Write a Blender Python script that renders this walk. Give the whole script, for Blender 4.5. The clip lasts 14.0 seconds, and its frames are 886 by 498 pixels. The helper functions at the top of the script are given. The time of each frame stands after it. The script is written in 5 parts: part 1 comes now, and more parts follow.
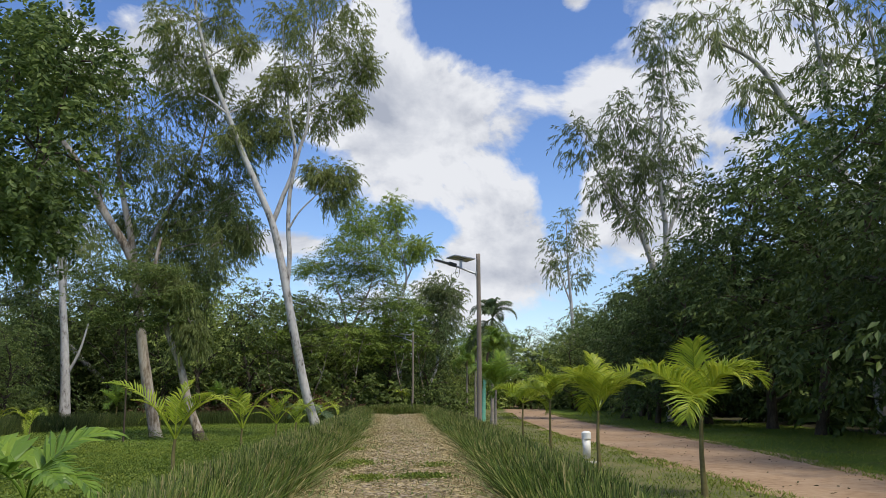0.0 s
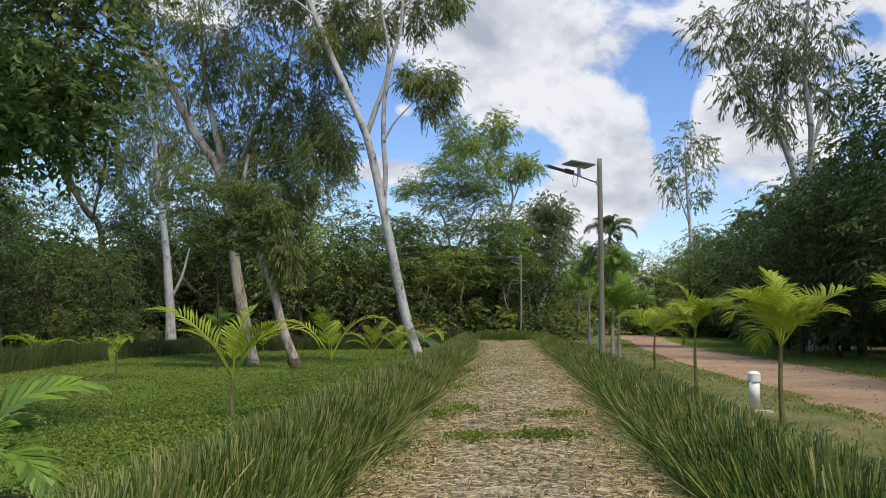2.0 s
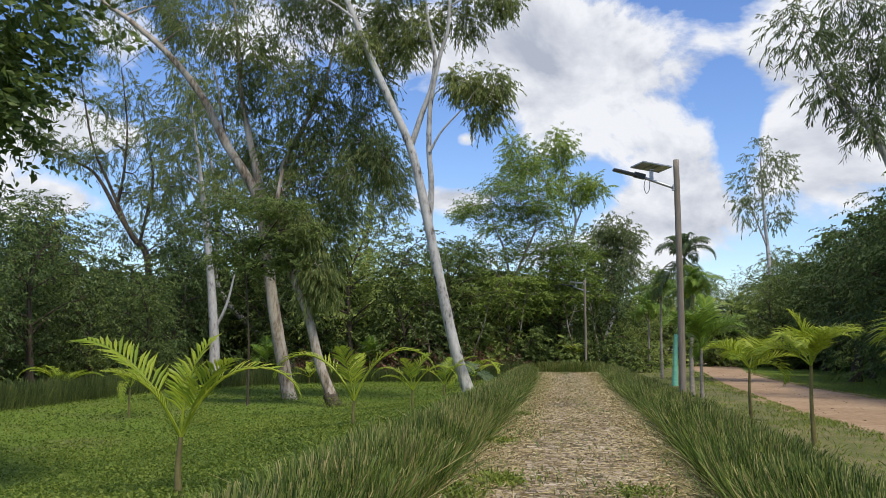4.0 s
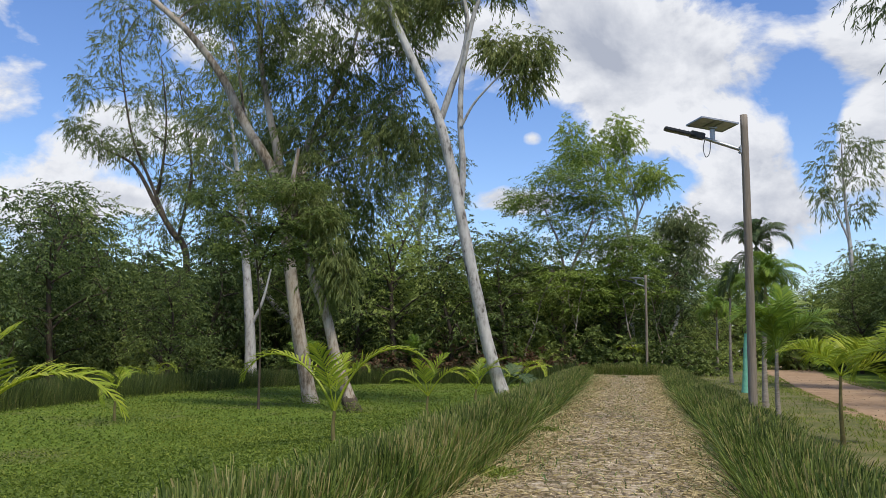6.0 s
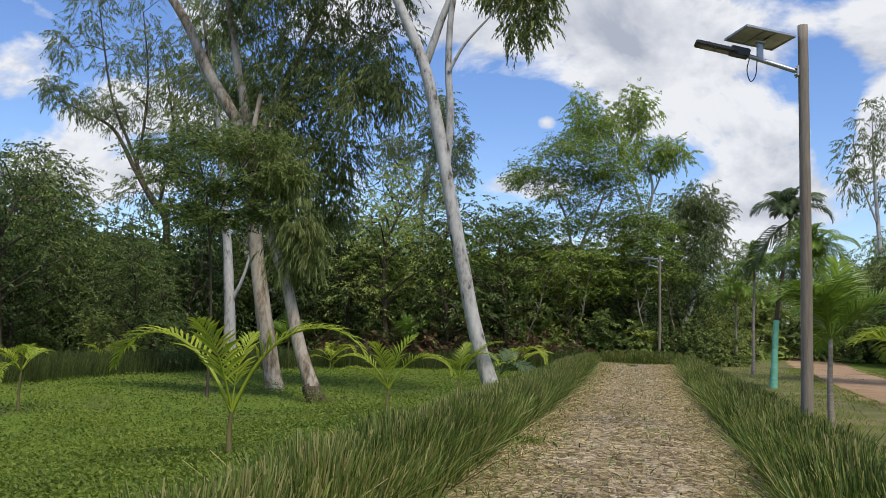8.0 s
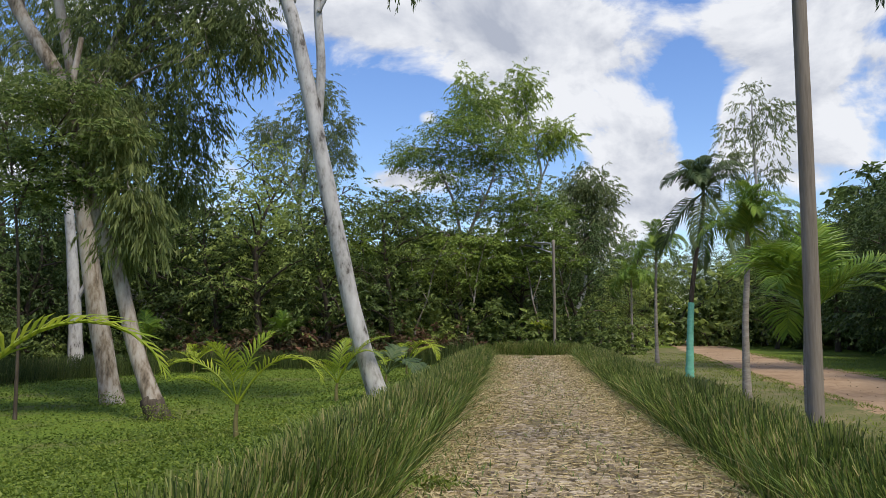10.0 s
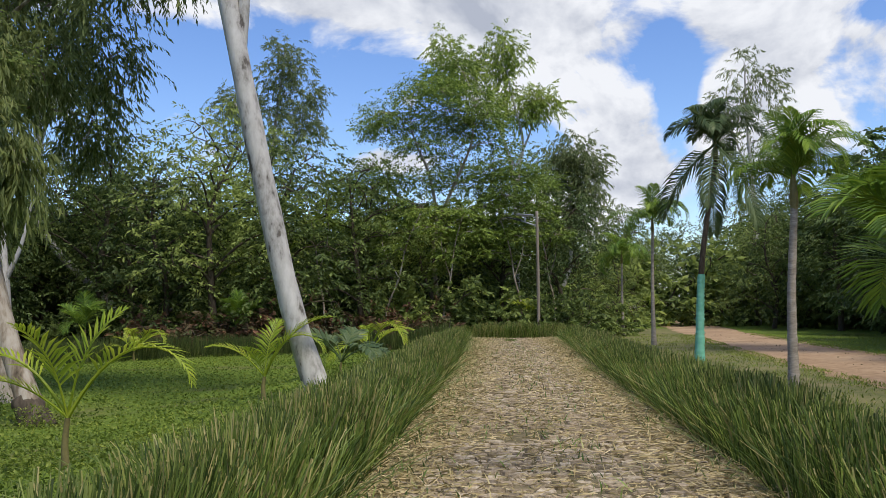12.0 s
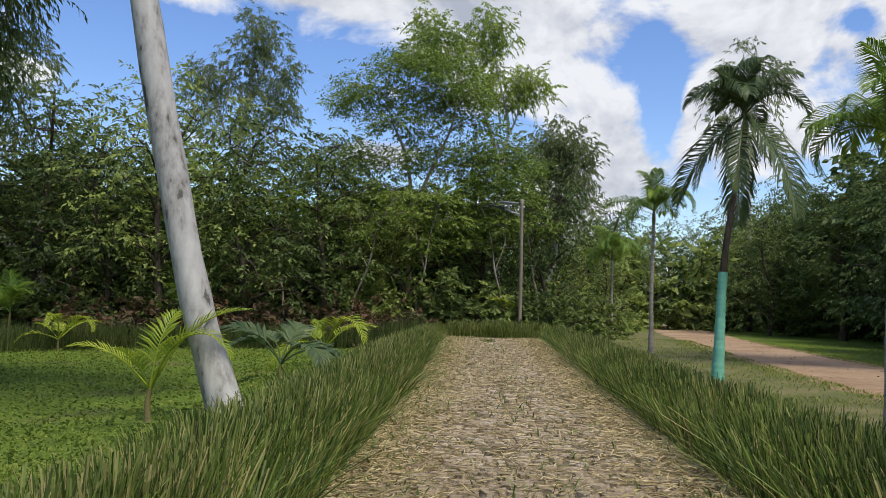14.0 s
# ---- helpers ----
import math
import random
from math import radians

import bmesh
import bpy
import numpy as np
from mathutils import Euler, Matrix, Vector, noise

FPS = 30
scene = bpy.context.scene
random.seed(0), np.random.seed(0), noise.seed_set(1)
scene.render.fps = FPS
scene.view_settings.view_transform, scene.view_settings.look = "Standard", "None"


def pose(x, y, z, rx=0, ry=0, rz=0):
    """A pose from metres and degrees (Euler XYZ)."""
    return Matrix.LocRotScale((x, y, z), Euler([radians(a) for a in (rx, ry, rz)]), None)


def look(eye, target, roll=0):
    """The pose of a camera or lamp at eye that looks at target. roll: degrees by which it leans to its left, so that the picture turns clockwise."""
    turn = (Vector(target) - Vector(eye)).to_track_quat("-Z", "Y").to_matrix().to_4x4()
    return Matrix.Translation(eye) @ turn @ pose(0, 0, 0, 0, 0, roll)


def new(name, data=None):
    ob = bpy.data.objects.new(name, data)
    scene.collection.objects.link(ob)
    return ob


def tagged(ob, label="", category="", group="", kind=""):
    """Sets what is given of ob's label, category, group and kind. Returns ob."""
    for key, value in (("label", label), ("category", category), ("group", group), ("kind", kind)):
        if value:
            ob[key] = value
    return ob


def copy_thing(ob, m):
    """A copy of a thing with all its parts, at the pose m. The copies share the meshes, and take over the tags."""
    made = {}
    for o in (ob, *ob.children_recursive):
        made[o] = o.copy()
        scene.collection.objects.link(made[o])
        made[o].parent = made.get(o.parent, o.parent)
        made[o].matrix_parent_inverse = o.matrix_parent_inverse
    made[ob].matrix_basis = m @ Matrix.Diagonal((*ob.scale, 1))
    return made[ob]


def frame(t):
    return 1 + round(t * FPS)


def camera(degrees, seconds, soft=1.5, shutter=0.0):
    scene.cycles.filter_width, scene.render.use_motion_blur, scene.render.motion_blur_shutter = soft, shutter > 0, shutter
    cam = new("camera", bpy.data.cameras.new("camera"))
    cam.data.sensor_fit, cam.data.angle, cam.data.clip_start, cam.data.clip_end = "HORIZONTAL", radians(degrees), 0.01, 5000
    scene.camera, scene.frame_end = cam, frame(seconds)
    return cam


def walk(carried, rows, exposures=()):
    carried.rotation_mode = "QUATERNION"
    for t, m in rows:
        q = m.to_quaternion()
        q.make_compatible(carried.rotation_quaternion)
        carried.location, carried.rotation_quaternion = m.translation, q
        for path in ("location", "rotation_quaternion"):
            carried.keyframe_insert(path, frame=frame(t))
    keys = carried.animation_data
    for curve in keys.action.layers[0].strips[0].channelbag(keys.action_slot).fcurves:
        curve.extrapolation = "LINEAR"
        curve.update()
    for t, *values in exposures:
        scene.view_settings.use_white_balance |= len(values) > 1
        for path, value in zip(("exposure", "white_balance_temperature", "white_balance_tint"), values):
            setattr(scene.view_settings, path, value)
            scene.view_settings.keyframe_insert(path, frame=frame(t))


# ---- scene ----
cam = camera(56.2, 14.0, soft=0.7)
METRES, EYE, TILT, LEAN, TURN = 27.0, 1.4, 10.0, 0.0, 0.0
ROWS = [
    (0.0, 0.0, 0.0, 0.0, 0.0, 0.0, -0.0),
    (0.5, -0.0051, 0.0303, -0.004, 5.52, -2.5, 1.4),
    (1.0, -0.0079, 0.0691, -0.0103, 5.97, -3.71, -0.25),
    (1.5, -0.0054, 0.0998, -0.0151, 8.64, -5.75, 2.18),
    (2.0, -0.0103, 0.1366, -0.021, 7.2, -5.06, 1.09),
    (2.5, -0.0134, 0.1676, -0.0265, 6.52, -5.75, 2.26),
    (3.0, -0.0148, 0.1988, -0.0315, 7.96, -6.28, 1.88),
    (3.5, -0.016, 0.2316, -0.0359, 8.57, -3.37, 0.88),
    (4.0, -0.0121, 0.2681, -0.0411, 11.56, -2.97, 1.81),
    (6.5, 0.001, 0.4428, -0.0724, 16.23, -2.63, 2.15),
    (7.0, -0.0005, 0.4827, -0.0796, 16.68, -1.29, 1.85),
    (7.5, -0.0017, 0.5144, -0.0857, 18.12, -3.53, 1.39),
    (8.0, -0.0102, 0.5532, -0.092, 16.99, -3.97, 1.15),
    (8.5, -0.0142, 0.5833, -0.0974, 16.35, -3.24, 1.65),
    (9.0, -0.0254, 0.6191, -0.1046, 13.37, -3.3, 1.63),
    (11.5, -0.0509, 0.7995, -0.1402, 7.46, -5.9, 1.8),
    (12.0, -0.0503, 0.8371, -0.1482, 7.67, -5.73, 1.82),
    (12.5, -0.0517, 0.8726, -0.1529, 6.1, -5.17, 1.38),
    (13.0, -0.0519, 0.9069, -0.1591, 6.12, -5.67, 0.09),
    (13.5, -0.0573, 0.9383, -0.1644, 6.42, -4.62, -0.13),
    (14.0, -0.0598, 0.9771, -0.1718, 6.51, -6.15, -0.32),
]
walk(cam, [(t, pose(0, 0, EYE, TILT, LEAN, TURN) @ pose(METRES * x, METRES * y, METRES * z, 90 + pitch, roll, yaw)) for t, x, y, z, yaw, pitch, roll in ROWS],
     exposures=[(0.0, -0.12), (2.0, -0.05), (4.0, 0.0), (7.0, -0.07), (9.0, -0.05), (12.5, 0.02), (14.0, -0.03)])

# ---- world, sun ----
SUN_EL, SUN_AZ = 59.0, 138.0          # degrees; azimuth clockwise from +y


def node(nt, kind, **vals):
    n = nt.nodes.new(kind)
    for k, v in vals.items():
        if k in n.inputs:
            n.inputs[k].default_value = v
    return n


def make_world():
    w = bpy.data.worlds.new("sky")
    scene.world = w
    w.use_nodes = True
    nt = w.node_tree
    nt.nodes.clear()
    out = nt.nodes.new("ShaderNodeOutputWorld")
    sky = nt.nodes.new("ShaderNodeTexSky")
    sky.sky_type = "NISHITA"
    sky.sun_disc = False
    sky.sun_elevation = radians(SUN_EL)
    sky.sun_rotation = radians(SUN_AZ)
    sky.ozone_density = 2.0
    sky.air_density = 1.0
    sky.dust_density = 0.6
    blue = nt.nodes.new("ShaderNodeBackground")
    blue.inputs["Strength"].default_value = 0.15
    rich = node(nt, "ShaderNodeHueSaturation", Saturation=1.2, Hue=0.512, Value=1.25)
    nt.links.new(sky.outputs[0], rich.inputs["Color"])
    nt.links.new(rich.outputs[0], blue.inputs["Color"])
    tc = nt.nodes.new("ShaderNodeTexCoord")
    way = tc.outputs["Generated"]
    sep = nt.nodes.new("ShaderNodeSeparateXYZ")
    nt.links.new(way, sep.inputs[0])

    def calc(op, a, b=0.0, c=0.0):
        n = nt.nodes.new("ShaderNodeMath")
        n.operation = op
        for k, q in enumerate((a, b, c)):
            if isinstance(q, (int, float)):
                n.inputs[k].default_value = q
            else:
                nt.links.new(q, n.inputs[k])
        return n.outputs[0]

    bearing = calc("MULTIPLY", calc("ARCTAN2", sep.outputs["X"], sep.outputs["Y"]), 57.2958)
    height = calc("MULTIPLY", calc("ARCSINE", sep.outputs["Z"]), 57.2958)
    gather = 0.0
    for a, e, wa, we, amount in CLOUDS:
        q = calc("ADD", calc("POWER", calc("MULTIPLY", calc("ADD", bearing, -a), 1 / wa), 2.0), calc("POWER", calc("MULTIPLY", calc("ADD", height, -e), 1 / we), 2.0))
        gather = calc("MULTIPLY_ADD", calc("EXPONENT", calc("MULTIPLY", q, -1.0)), amount, gather)

    def billows(shift):
        mp = nt.nodes.new("ShaderNodeMapping")
        mp.inputs["Location"].default_value = shift
        mp.inputs["Scale"].default_value = (1.0, 1.0, 1.5)
        nt.links.new(way, mp.inputs["Vector"])
        n = node(nt, "ShaderNodeTexNoise", Scale=CLOUD_SCALE, Detail=10.0, Roughness=0.57, Distortion=0.25)
        nt.links.new(mp.outputs[0], n.inputs["Vector"])
        return n.outputs["Fac"]

    body = calc("MULTIPLY_ADD", gather, 0.23, billows(CLOUD_SHIFT))
    over = billows((CLOUD_SHIFT[0] + 0.012, CLOUD_SHIFT[1], CLOUD_SHIFT[2] + 0.03))
    ramp = nt.nodes.new("ShaderNodeValToRGB")
    ramp.color_ramp.elements[0].position, ramp.color_ramp.elements[1].position = CLOUD_EDGE
    nt.links.new(body, ramp.inputs["Fac"])
    # sunlit tops, greyer where the cloud is deep
    slope = calc("SUBTRACT", billows(CLOUD_SHIFT), over)
    deep = calc("MAXIMUM", calc("SUBTRACT", body, 0.66), 0.0)
    lit = calc("MULTIPLY_ADD", deep, -2.4, calc("MULTIPLY_ADD", slope, 3.6, 0.72))
    tone = nt.nodes.new("ShaderNodeValToRGB")
    tone.color_ramp.elements[0].position, tone.color_ramp.elements[0].color = 0.12, (0.45, 0.49, 0.59, 1)
    tone.color_ramp.elements[1].position, tone.color_ramp.elements[1].color = 0.85, (0.88, 0.90, 0.95, 1)
    nt.links.new(lit, tone.inputs["Fac"])
    white = nt.nodes.new("ShaderNodeBackground")
    white.inputs["Strength"].default_value = 1.0
    nt.links.new(tone.outputs["Color"], white.inputs["Color"])
    mix = nt.nodes.new("ShaderNodeMixShader")
    nt.links.new(ramp.outputs["Color"], mix.inputs[0])
    nt.links.new(blue.outputs[0], mix.inputs[1])
    nt.links.new(white.outputs[0], mix.inputs[2])
    nt.links.new(mix.outputs[0], out.inputs["Surface"])


CLOUD_SCALE = 5.2
CLOUD_SHIFT = (3.3, 1.2, 0.4)
CLOUD_EDGE = (0.515, 0.60)
# bearing and height in degrees, their spreads, and how much cloud gathers there (below zero: clear sky)
CLOUDS = (
    (0.0, 19.0, 5.5, 4.2, 1.0), (4.0, 12.5, 3.6, 4.5, 0.9), (-5.0, 18.5, 4.0, 3.6, 0.8), (14.0, 15.0, 4.0, 6.0, 0.7), (24.0, 18.0, 8.0, 6.0, 0.5),
    (4.0, 26.5, 6.0, 2.6, -1.1), (8.3, 13.5, 1.3, 3.5, -1.2), (-1.6, 11.3, 1.8, 0.9, -0.9), (-15.0, 13.0, 6.0, 3.2, -1.1), (-10.1, 14.3, 1.1, 0.8, 1.3),
    (-11.0, 10.2, 3.5, 1.2, 1.5), (3.5, 8.0, 5.0, 2.6, 1.1), (-23.0, 21.0, 6.0, 2.8, 1.0), (-26.0, 15.8, 3.5, 1.6, -1.0), (-36.5, 13.6, 4.0, 1.5, 1.0),
    (-37.0, 9.2, 3.0, 1.0, 1.2), (-40.0, 18.5, 4.0, 2.4, -0.9), (20.5, 17.9, 1.2, 1.0, -0.9), (-13.0, 20.5, 7.0, 2.6, 0.9), (9.5, 26.5, 1.6, 1.2, 1.6))
make_world()
sun_data = bpy.data.lights.new("sun", "SUN")
sun_data.energy, sun_data.angle, sun_data.color = 3.8, radians(10.0), (1.0, 0.925, 0.785)
sun = new("sun", sun_data)
_el, _az = radians(SUN_EL), radians(SUN_AZ)
sun.matrix_world = look((0, 0, 60), Vector((0, 0, 60)) - Vector((math.sin(_az) * math.cos(_el), math.cos(_az) * math.cos(_el), math.sin(_el))))


# ---- materials ----
def material(name):
    m = bpy.data.materials.new(name)
    m.use_nodes = True
    return m, m.node_tree, m.node_tree.nodes["Principled BSDF"]


def ramp_of(nt, fac, *stops):
    r = nt.nodes.new("ShaderNodeValToRGB")
    e = r.color_ramp.elements
    e[0].position, e[0].color = stops[0][0], (*stops[0][1], 1)
    e[1].position, e[1].color = stops[-1][0], (*stops[-1][1], 1)
    for p, c in stops[1:-1]:
        k = e.new(p)
        k.color = (*c, 1)
    nt.links.new(fac, r.inputs["Fac"])
    return r.outputs["Color"]


def noise_of(nt, scale, detail=4.0, rough=0.55, stretch=None):
    n = node(nt, "ShaderNodeTexNoise", Scale=scale, Detail=detail, Roughness=rough)
    tc = nt.nodes.new("ShaderNodeTexCoord")
    if stretch:
        mp = nt.nodes.new("ShaderNodeMapping")
        mp.inputs["Scale"].default_value = stretch
        nt.links.new(tc.outputs["Object"], mp.inputs["Vector"])
        nt.links.new(mp.outputs[0], n.inputs["Vector"])
    else:
        nt.links.new(tc.outputs["Object"], n.inputs["Vector"])
    return n.outputs["Fac"]


def bump_of(nt, bsdf, height, strength, distance):
    b = node(nt, "ShaderNodeBump", Strength=strength, Distance=distance)
    nt.links.new(height, b.inputs["Height"])
    nt.links.new(b.outputs[0], bsdf.inputs["Normal"])


def mixed(nt, fac, a, b):
    m = nt.nodes.new("ShaderNodeMix")
    m.data_type = "RGBA"
    nt.links.new(fac, m.inputs[0])
    nt.links.new(a, m.inputs[6])
    nt.links.new(b, m.inputs[7])
    return m.outputs[2]


def leaf_material(name, *stops, rough=0.55, through_light=0.35, patch=0.35, vary=0.45, dry=None, differ=0.3):
    """Leaves: colour by leaf and by slow drift over the plant, some light shining through. dry: heights between which the cut ends turn straw-coloured."""
    m, nt, bsdf = material(name)
    geo = nt.nodes.new("ShaderNodeNewGeometry")
    drift = noise_of(nt, patch, 2.0)
    mx = nt.nodes.new("ShaderNodeMath"); mx.operation = "MULTIPLY_ADD"
    mx.inputs[1].default_value = vary
    nt.links.new(geo.outputs["Random Per Island"], mx.inputs[0])
    sc = nt.nodes.new("ShaderNodeMath"); sc.operation = "MULTIPLY"; sc.inputs[1].default_value = 0.6
    nt.links.new(drift, sc.inputs[0])
    nt.links.new(sc.outputs[0], mx.inputs[2])
    info = nt.nodes.new("ShaderNodeObjectInfo")
    oi = nt.nodes.new("ShaderNodeMath"); oi.operation = "MULTIPLY_ADD"
    oi.inputs[1].default_value, oi.inputs[2].default_value = differ, -0.5 * differ
    nt.links.new(info.outputs["Random"], oi.inputs[0])
    ad = nt.nodes.new("ShaderNodeMath"); ad.operation = "ADD"
    nt.links.new(mx.outputs[0], ad.inputs[0]); nt.links.new(oi.outputs[0], ad.inputs[1])
    col = ramp_of(nt, ad.outputs[0], *stops)
    if dry:
        sep = nt.nodes.new("ShaderNodeSeparateXYZ")
        nt.links.new(nt.nodes.new("ShaderNodeTexCoord").outputs["Object"], sep.inputs[0])
        rise = node(nt, "ShaderNodeMapRange")
        rise.inputs["From Min"].default_value, rise.inputs["From Max"].default_value = dry
        rise.inputs["To Max"].default_value = 0.38
        nt.links.new(sep.outputs["Z"], rise.inputs["Value"])
        part_dry = nt.nodes.new("ShaderNodeMath"); part_dry.operation = "MULTIPLY"
        nt.links.new(rise.outputs[0], part_dry.inputs[0])
        nt.links.new(geo.outputs["Random Per Island"], part_dry.inputs[1])
        straw = nt.nodes.new("ShaderNodeRGB")
        straw.outputs[0].default_value = (0.40, 0.37, 0.17, 1)
        col = mixed(nt, part_dry.outputs[0], col, straw.outputs[0])
    nt.links.new(col, bsdf.inputs["Base Color"])
    bsdf.inputs["Roughness"].default_value = rough
    bsdf.inputs["Specular IOR Level"].default_value = 0.3
    tr = nt.nodes.new("ShaderNodeBsdfTranslucent")
    nt.links.new(col, tr.inputs["Color"])
    ms = nt.nodes.new("ShaderNodeMixShader")
    ms.inputs[0].default_value = through_light
    nt.links.new(bsdf.outputs[0], ms.inputs[1])
    nt.links.new(tr.outputs[0], ms.inputs[2])
    nt.links.new(ms.outputs[0], nt.nodes["Material Output"].inputs["Surface"])
    return m


LEAF_GUM = leaf_material("gum_leaf", (0.1, (0.095, 0.125, 0.04)), (0.55, (0.21, 0.255, 0.082)), (0.9, (0.35, 0.37, 0.13)), through_light=0.5)
LEAF_GREY = leaf_material("grey_gum_leaf", (0.1, (0.075, 0.105, 0.042)), (0.55, (0.165, 0.21, 0.082)), (0.9, (0.28, 0.31, 0.125)), through_light=0.45)
FAR_HEDGE = leaf_material("uncut_hedge_blade", (0.2, (0.025, 0.045, 0.012)), (0.6, (0.07, 0.105, 0.026)), (0.9, (0.15, 0.18, 0.05)), (1.0, (0.28, 0.23, 0.11)), patch=0.9, vary=0.7, rough=0.6, through_light=0.2)
LEAF_WOOD = leaf_material("woodland_leaf", (0.1, (0.04, 0.068, 0.02)), (0.5, (0.15, 0.205, 0.056)), (0.9, (0.34, 0.41, 0.105)), through_light=0.45, differ=0.6)
LEAF_DARK = leaf_material("dark_leaf", (0.1, (0.032, 0.055, 0.017)), (0.6, (0.09, 0.138, 0.038)), (0.95, (0.20, 0.265, 0.064)))
LEAF_LIGHT = leaf_material("feathery_leaf", (0.1, (0.09, 0.14, 0.03)), (0.5, (0.20, 0.28, 0.05)), (0.9, (0.34, 0.42, 0.07)))
LEAF_DRY = leaf_material("dry_leaf", (0.2, (0.07, 0.09, 0.03)), (0.5, (0.13, 0.09, 0.05)), (0.85, (0.26, 0.13, 0.08)))
PALM_BRIGHT = leaf_material("palm_leaf_bright", (0.1, (0.17, 0.27, 0.025)), (0.55, (0.34, 0.42, 0.04)), (0.9, (0.52, 0.55, 0.06)), rough=0.38, through_light=0.45)
PALM_GREEN = leaf_material("palm_leaf_green", (0.1, (0.08, 0.16, 0.03)), (0.5, (0.17, 0.28, 0.04)), (0.9, (0.30, 0.40, 0.05)), rough=0.38)
PALM_DARK = leaf_material("palm_leaf_dark", (0.1, (0.04, 0.075, 0.03)), (0.5, (0.09, 0.14, 0.055)), (0.9, (0.16, 0.20, 0.08)), rough=0.4)
HEDGE = leaf_material("hedge_grass_blade", (0.2, (0.024, 0.046, 0.012)), (0.6, (0.095, 0.165, 0.038)), (0.86, (0.24, 0.33, 0.085)), (0.96, (0.44, 0.37, 0.18)), patch=0.9, vary=0.8, rough=0.5, through_light=0.2)
LAWN = leaf_material("lawn_leaf", (0.1, (0.055, 0.092, 0.016)), (0.5, (0.15, 0.21, 0.03)), (0.9, (0.29, 0.325, 0.055)), patch=0.25)
CLIPPED = leaf_material("clipped_hedge_blade", (0.2, (0.02, 0.04, 0.008)), (0.55, (0.085, 0.14, 0.024)), (0.9, (0.20, 0.26, 0.052)), (1.0, (0.34, 0.30, 0.12)), patch=0.9, vary=0.8, rough=0.5, through_light=0.25, dry=(0.5, 0.78))
STRAW = leaf_material("straw", (0.1, (0.12, 0.14, 0.045)), (0.4, (0.27, 0.225, 0.10)), (0.7, (0.43, 0.34, 0.175)), (0.95, (0.56, 0.47, 0.28)), rough=0.8, through_light=0.1, vary=0.6)


def surface(name, scale, stops, rough=0.85, fine=None, stretch=None, bump=0.4, dist=0.02):
    m, nt, bsdf = material(name)
    a = noise_of(nt, scale, 5.0, 0.6, stretch)
    b = noise_of(nt, fine or scale * 9, 4.0, 0.65, stretch)
    s = nt.nodes.new("ShaderNodeMath"); s.operation = "MULTIPLY_ADD"; s.inputs[1].default_value = 0.45
    nt.links.new(b, s.inputs[0])
    s2 = nt.nodes.new("ShaderNodeMath"); s2.operation = "MULTIPLY"; s2.inputs[1].default_value = 0.55
    nt.links.new(a, s2.inputs[0]); nt.links.new(s2.outputs[0], s.inputs[2])
    nt.links.new(ramp_of(nt, s.outputs[0], *stops), bsdf.inputs["Base Color"])
    bsdf.inputs["Roughness"].default_value = rough
    bsdf.inputs["Specular IOR Level"].default_value = 0.2
    bump_of(nt, bsdf, s.outputs[0], bump, dist)
    return m


BARK_GUM = surface("smooth_gum_bark", 3.6, ((0.38, (0.10, 0.09, 0.08)), (0.425, (0.27, 0.26, 0.245)), (0.5, (0.39, 0.38, 0.365)), (0.66, (0.50, 0.49, 0.475))), 0.8, 9, (1, 1, 0.4), 0.3, 0.02)
BARK_PINK = surface("peeling_gum_bark", 2.2, ((0.36, (0.07, 0.055, 0.04)), (0.45, (0.22, 0.175, 0.13)), (0.53, (0.36, 0.315, 0.265)), (0.68, (0.46, 0.43, 0.385))), 0.85, 10, (1, 1, 0.3), 0.5, 0.03)
BARK_DARK = surface("rough_dark_bark", 3.0, ((0.3, (0.03, 0.024, 0.018)), (0.5, (0.075, 0.06, 0.045)), (0.7, (0.16, 0.13, 0.10))), 0.95, 18, (1, 1, 0.25), 0.9, 0.04)
PALM_TRUNK = surface("ringed_palm_trunk", 3.0, ((0.3, (0.13, 0.105, 0.085)), (0.5, (0.27, 0.24, 0.205)), (0.7, (0.42, 0.39, 0.35))), 0.9, 16, (1, 1, 3.0), 0.6, 0.015)
PALM_STEM = surface("green_palm_stem", 3.0, ((0.3, (0.09, 0.075, 0.035)), (0.55, (0.17, 0.15, 0.06)), (0.8, (0.26, 0.22, 0.11))), 0.6, 20, None, 0.2, 0.01)
WRAP = surface("green_net_wrap", 5.0, ((0.3, (0.10, 0.33, 0.24)), (0.6, (0.20, 0.50, 0.38)), (0.8, (0.38, 0.62, 0.52))), 0.6, 60, None, 0.5, 0.01)
POLE = surface("weathered_post", 2.0, ((0.3, (0.12, 0.10, 0.08)), (0.5, (0.22, 0.19, 0.155)), (0.75, (0.32, 0.28, 0.24))), 0.85, 20, (3, 3, 0.2), 0.3, 0.01)
EARTH = surface("path_earth", 1.1, ((0.3, (0.055, 0.05, 0.024)), (0.5, (0.125, 0.105, 0.058)), (0.7, (0.24, 0.195, 0.12))), 0.98, 22, None, 0.7, 0.02)
SAND = surface("sandy_road", 0.35, ((0.34, (0.20, 0.13, 0.075)), (0.5, (0.33, 0.225, 0.14)), (0.66, (0.43, 0.32, 0.215))), 0.98, 5.0, None, 0.5, 0.03)
CONCRETE = surface("pale_concrete", 4.0, ((0.3, (0.38, 0.36, 0.33)), (0.7, (0.56, 0.54, 0.50))), 0.9, 30, None, 0.3, 0.005)


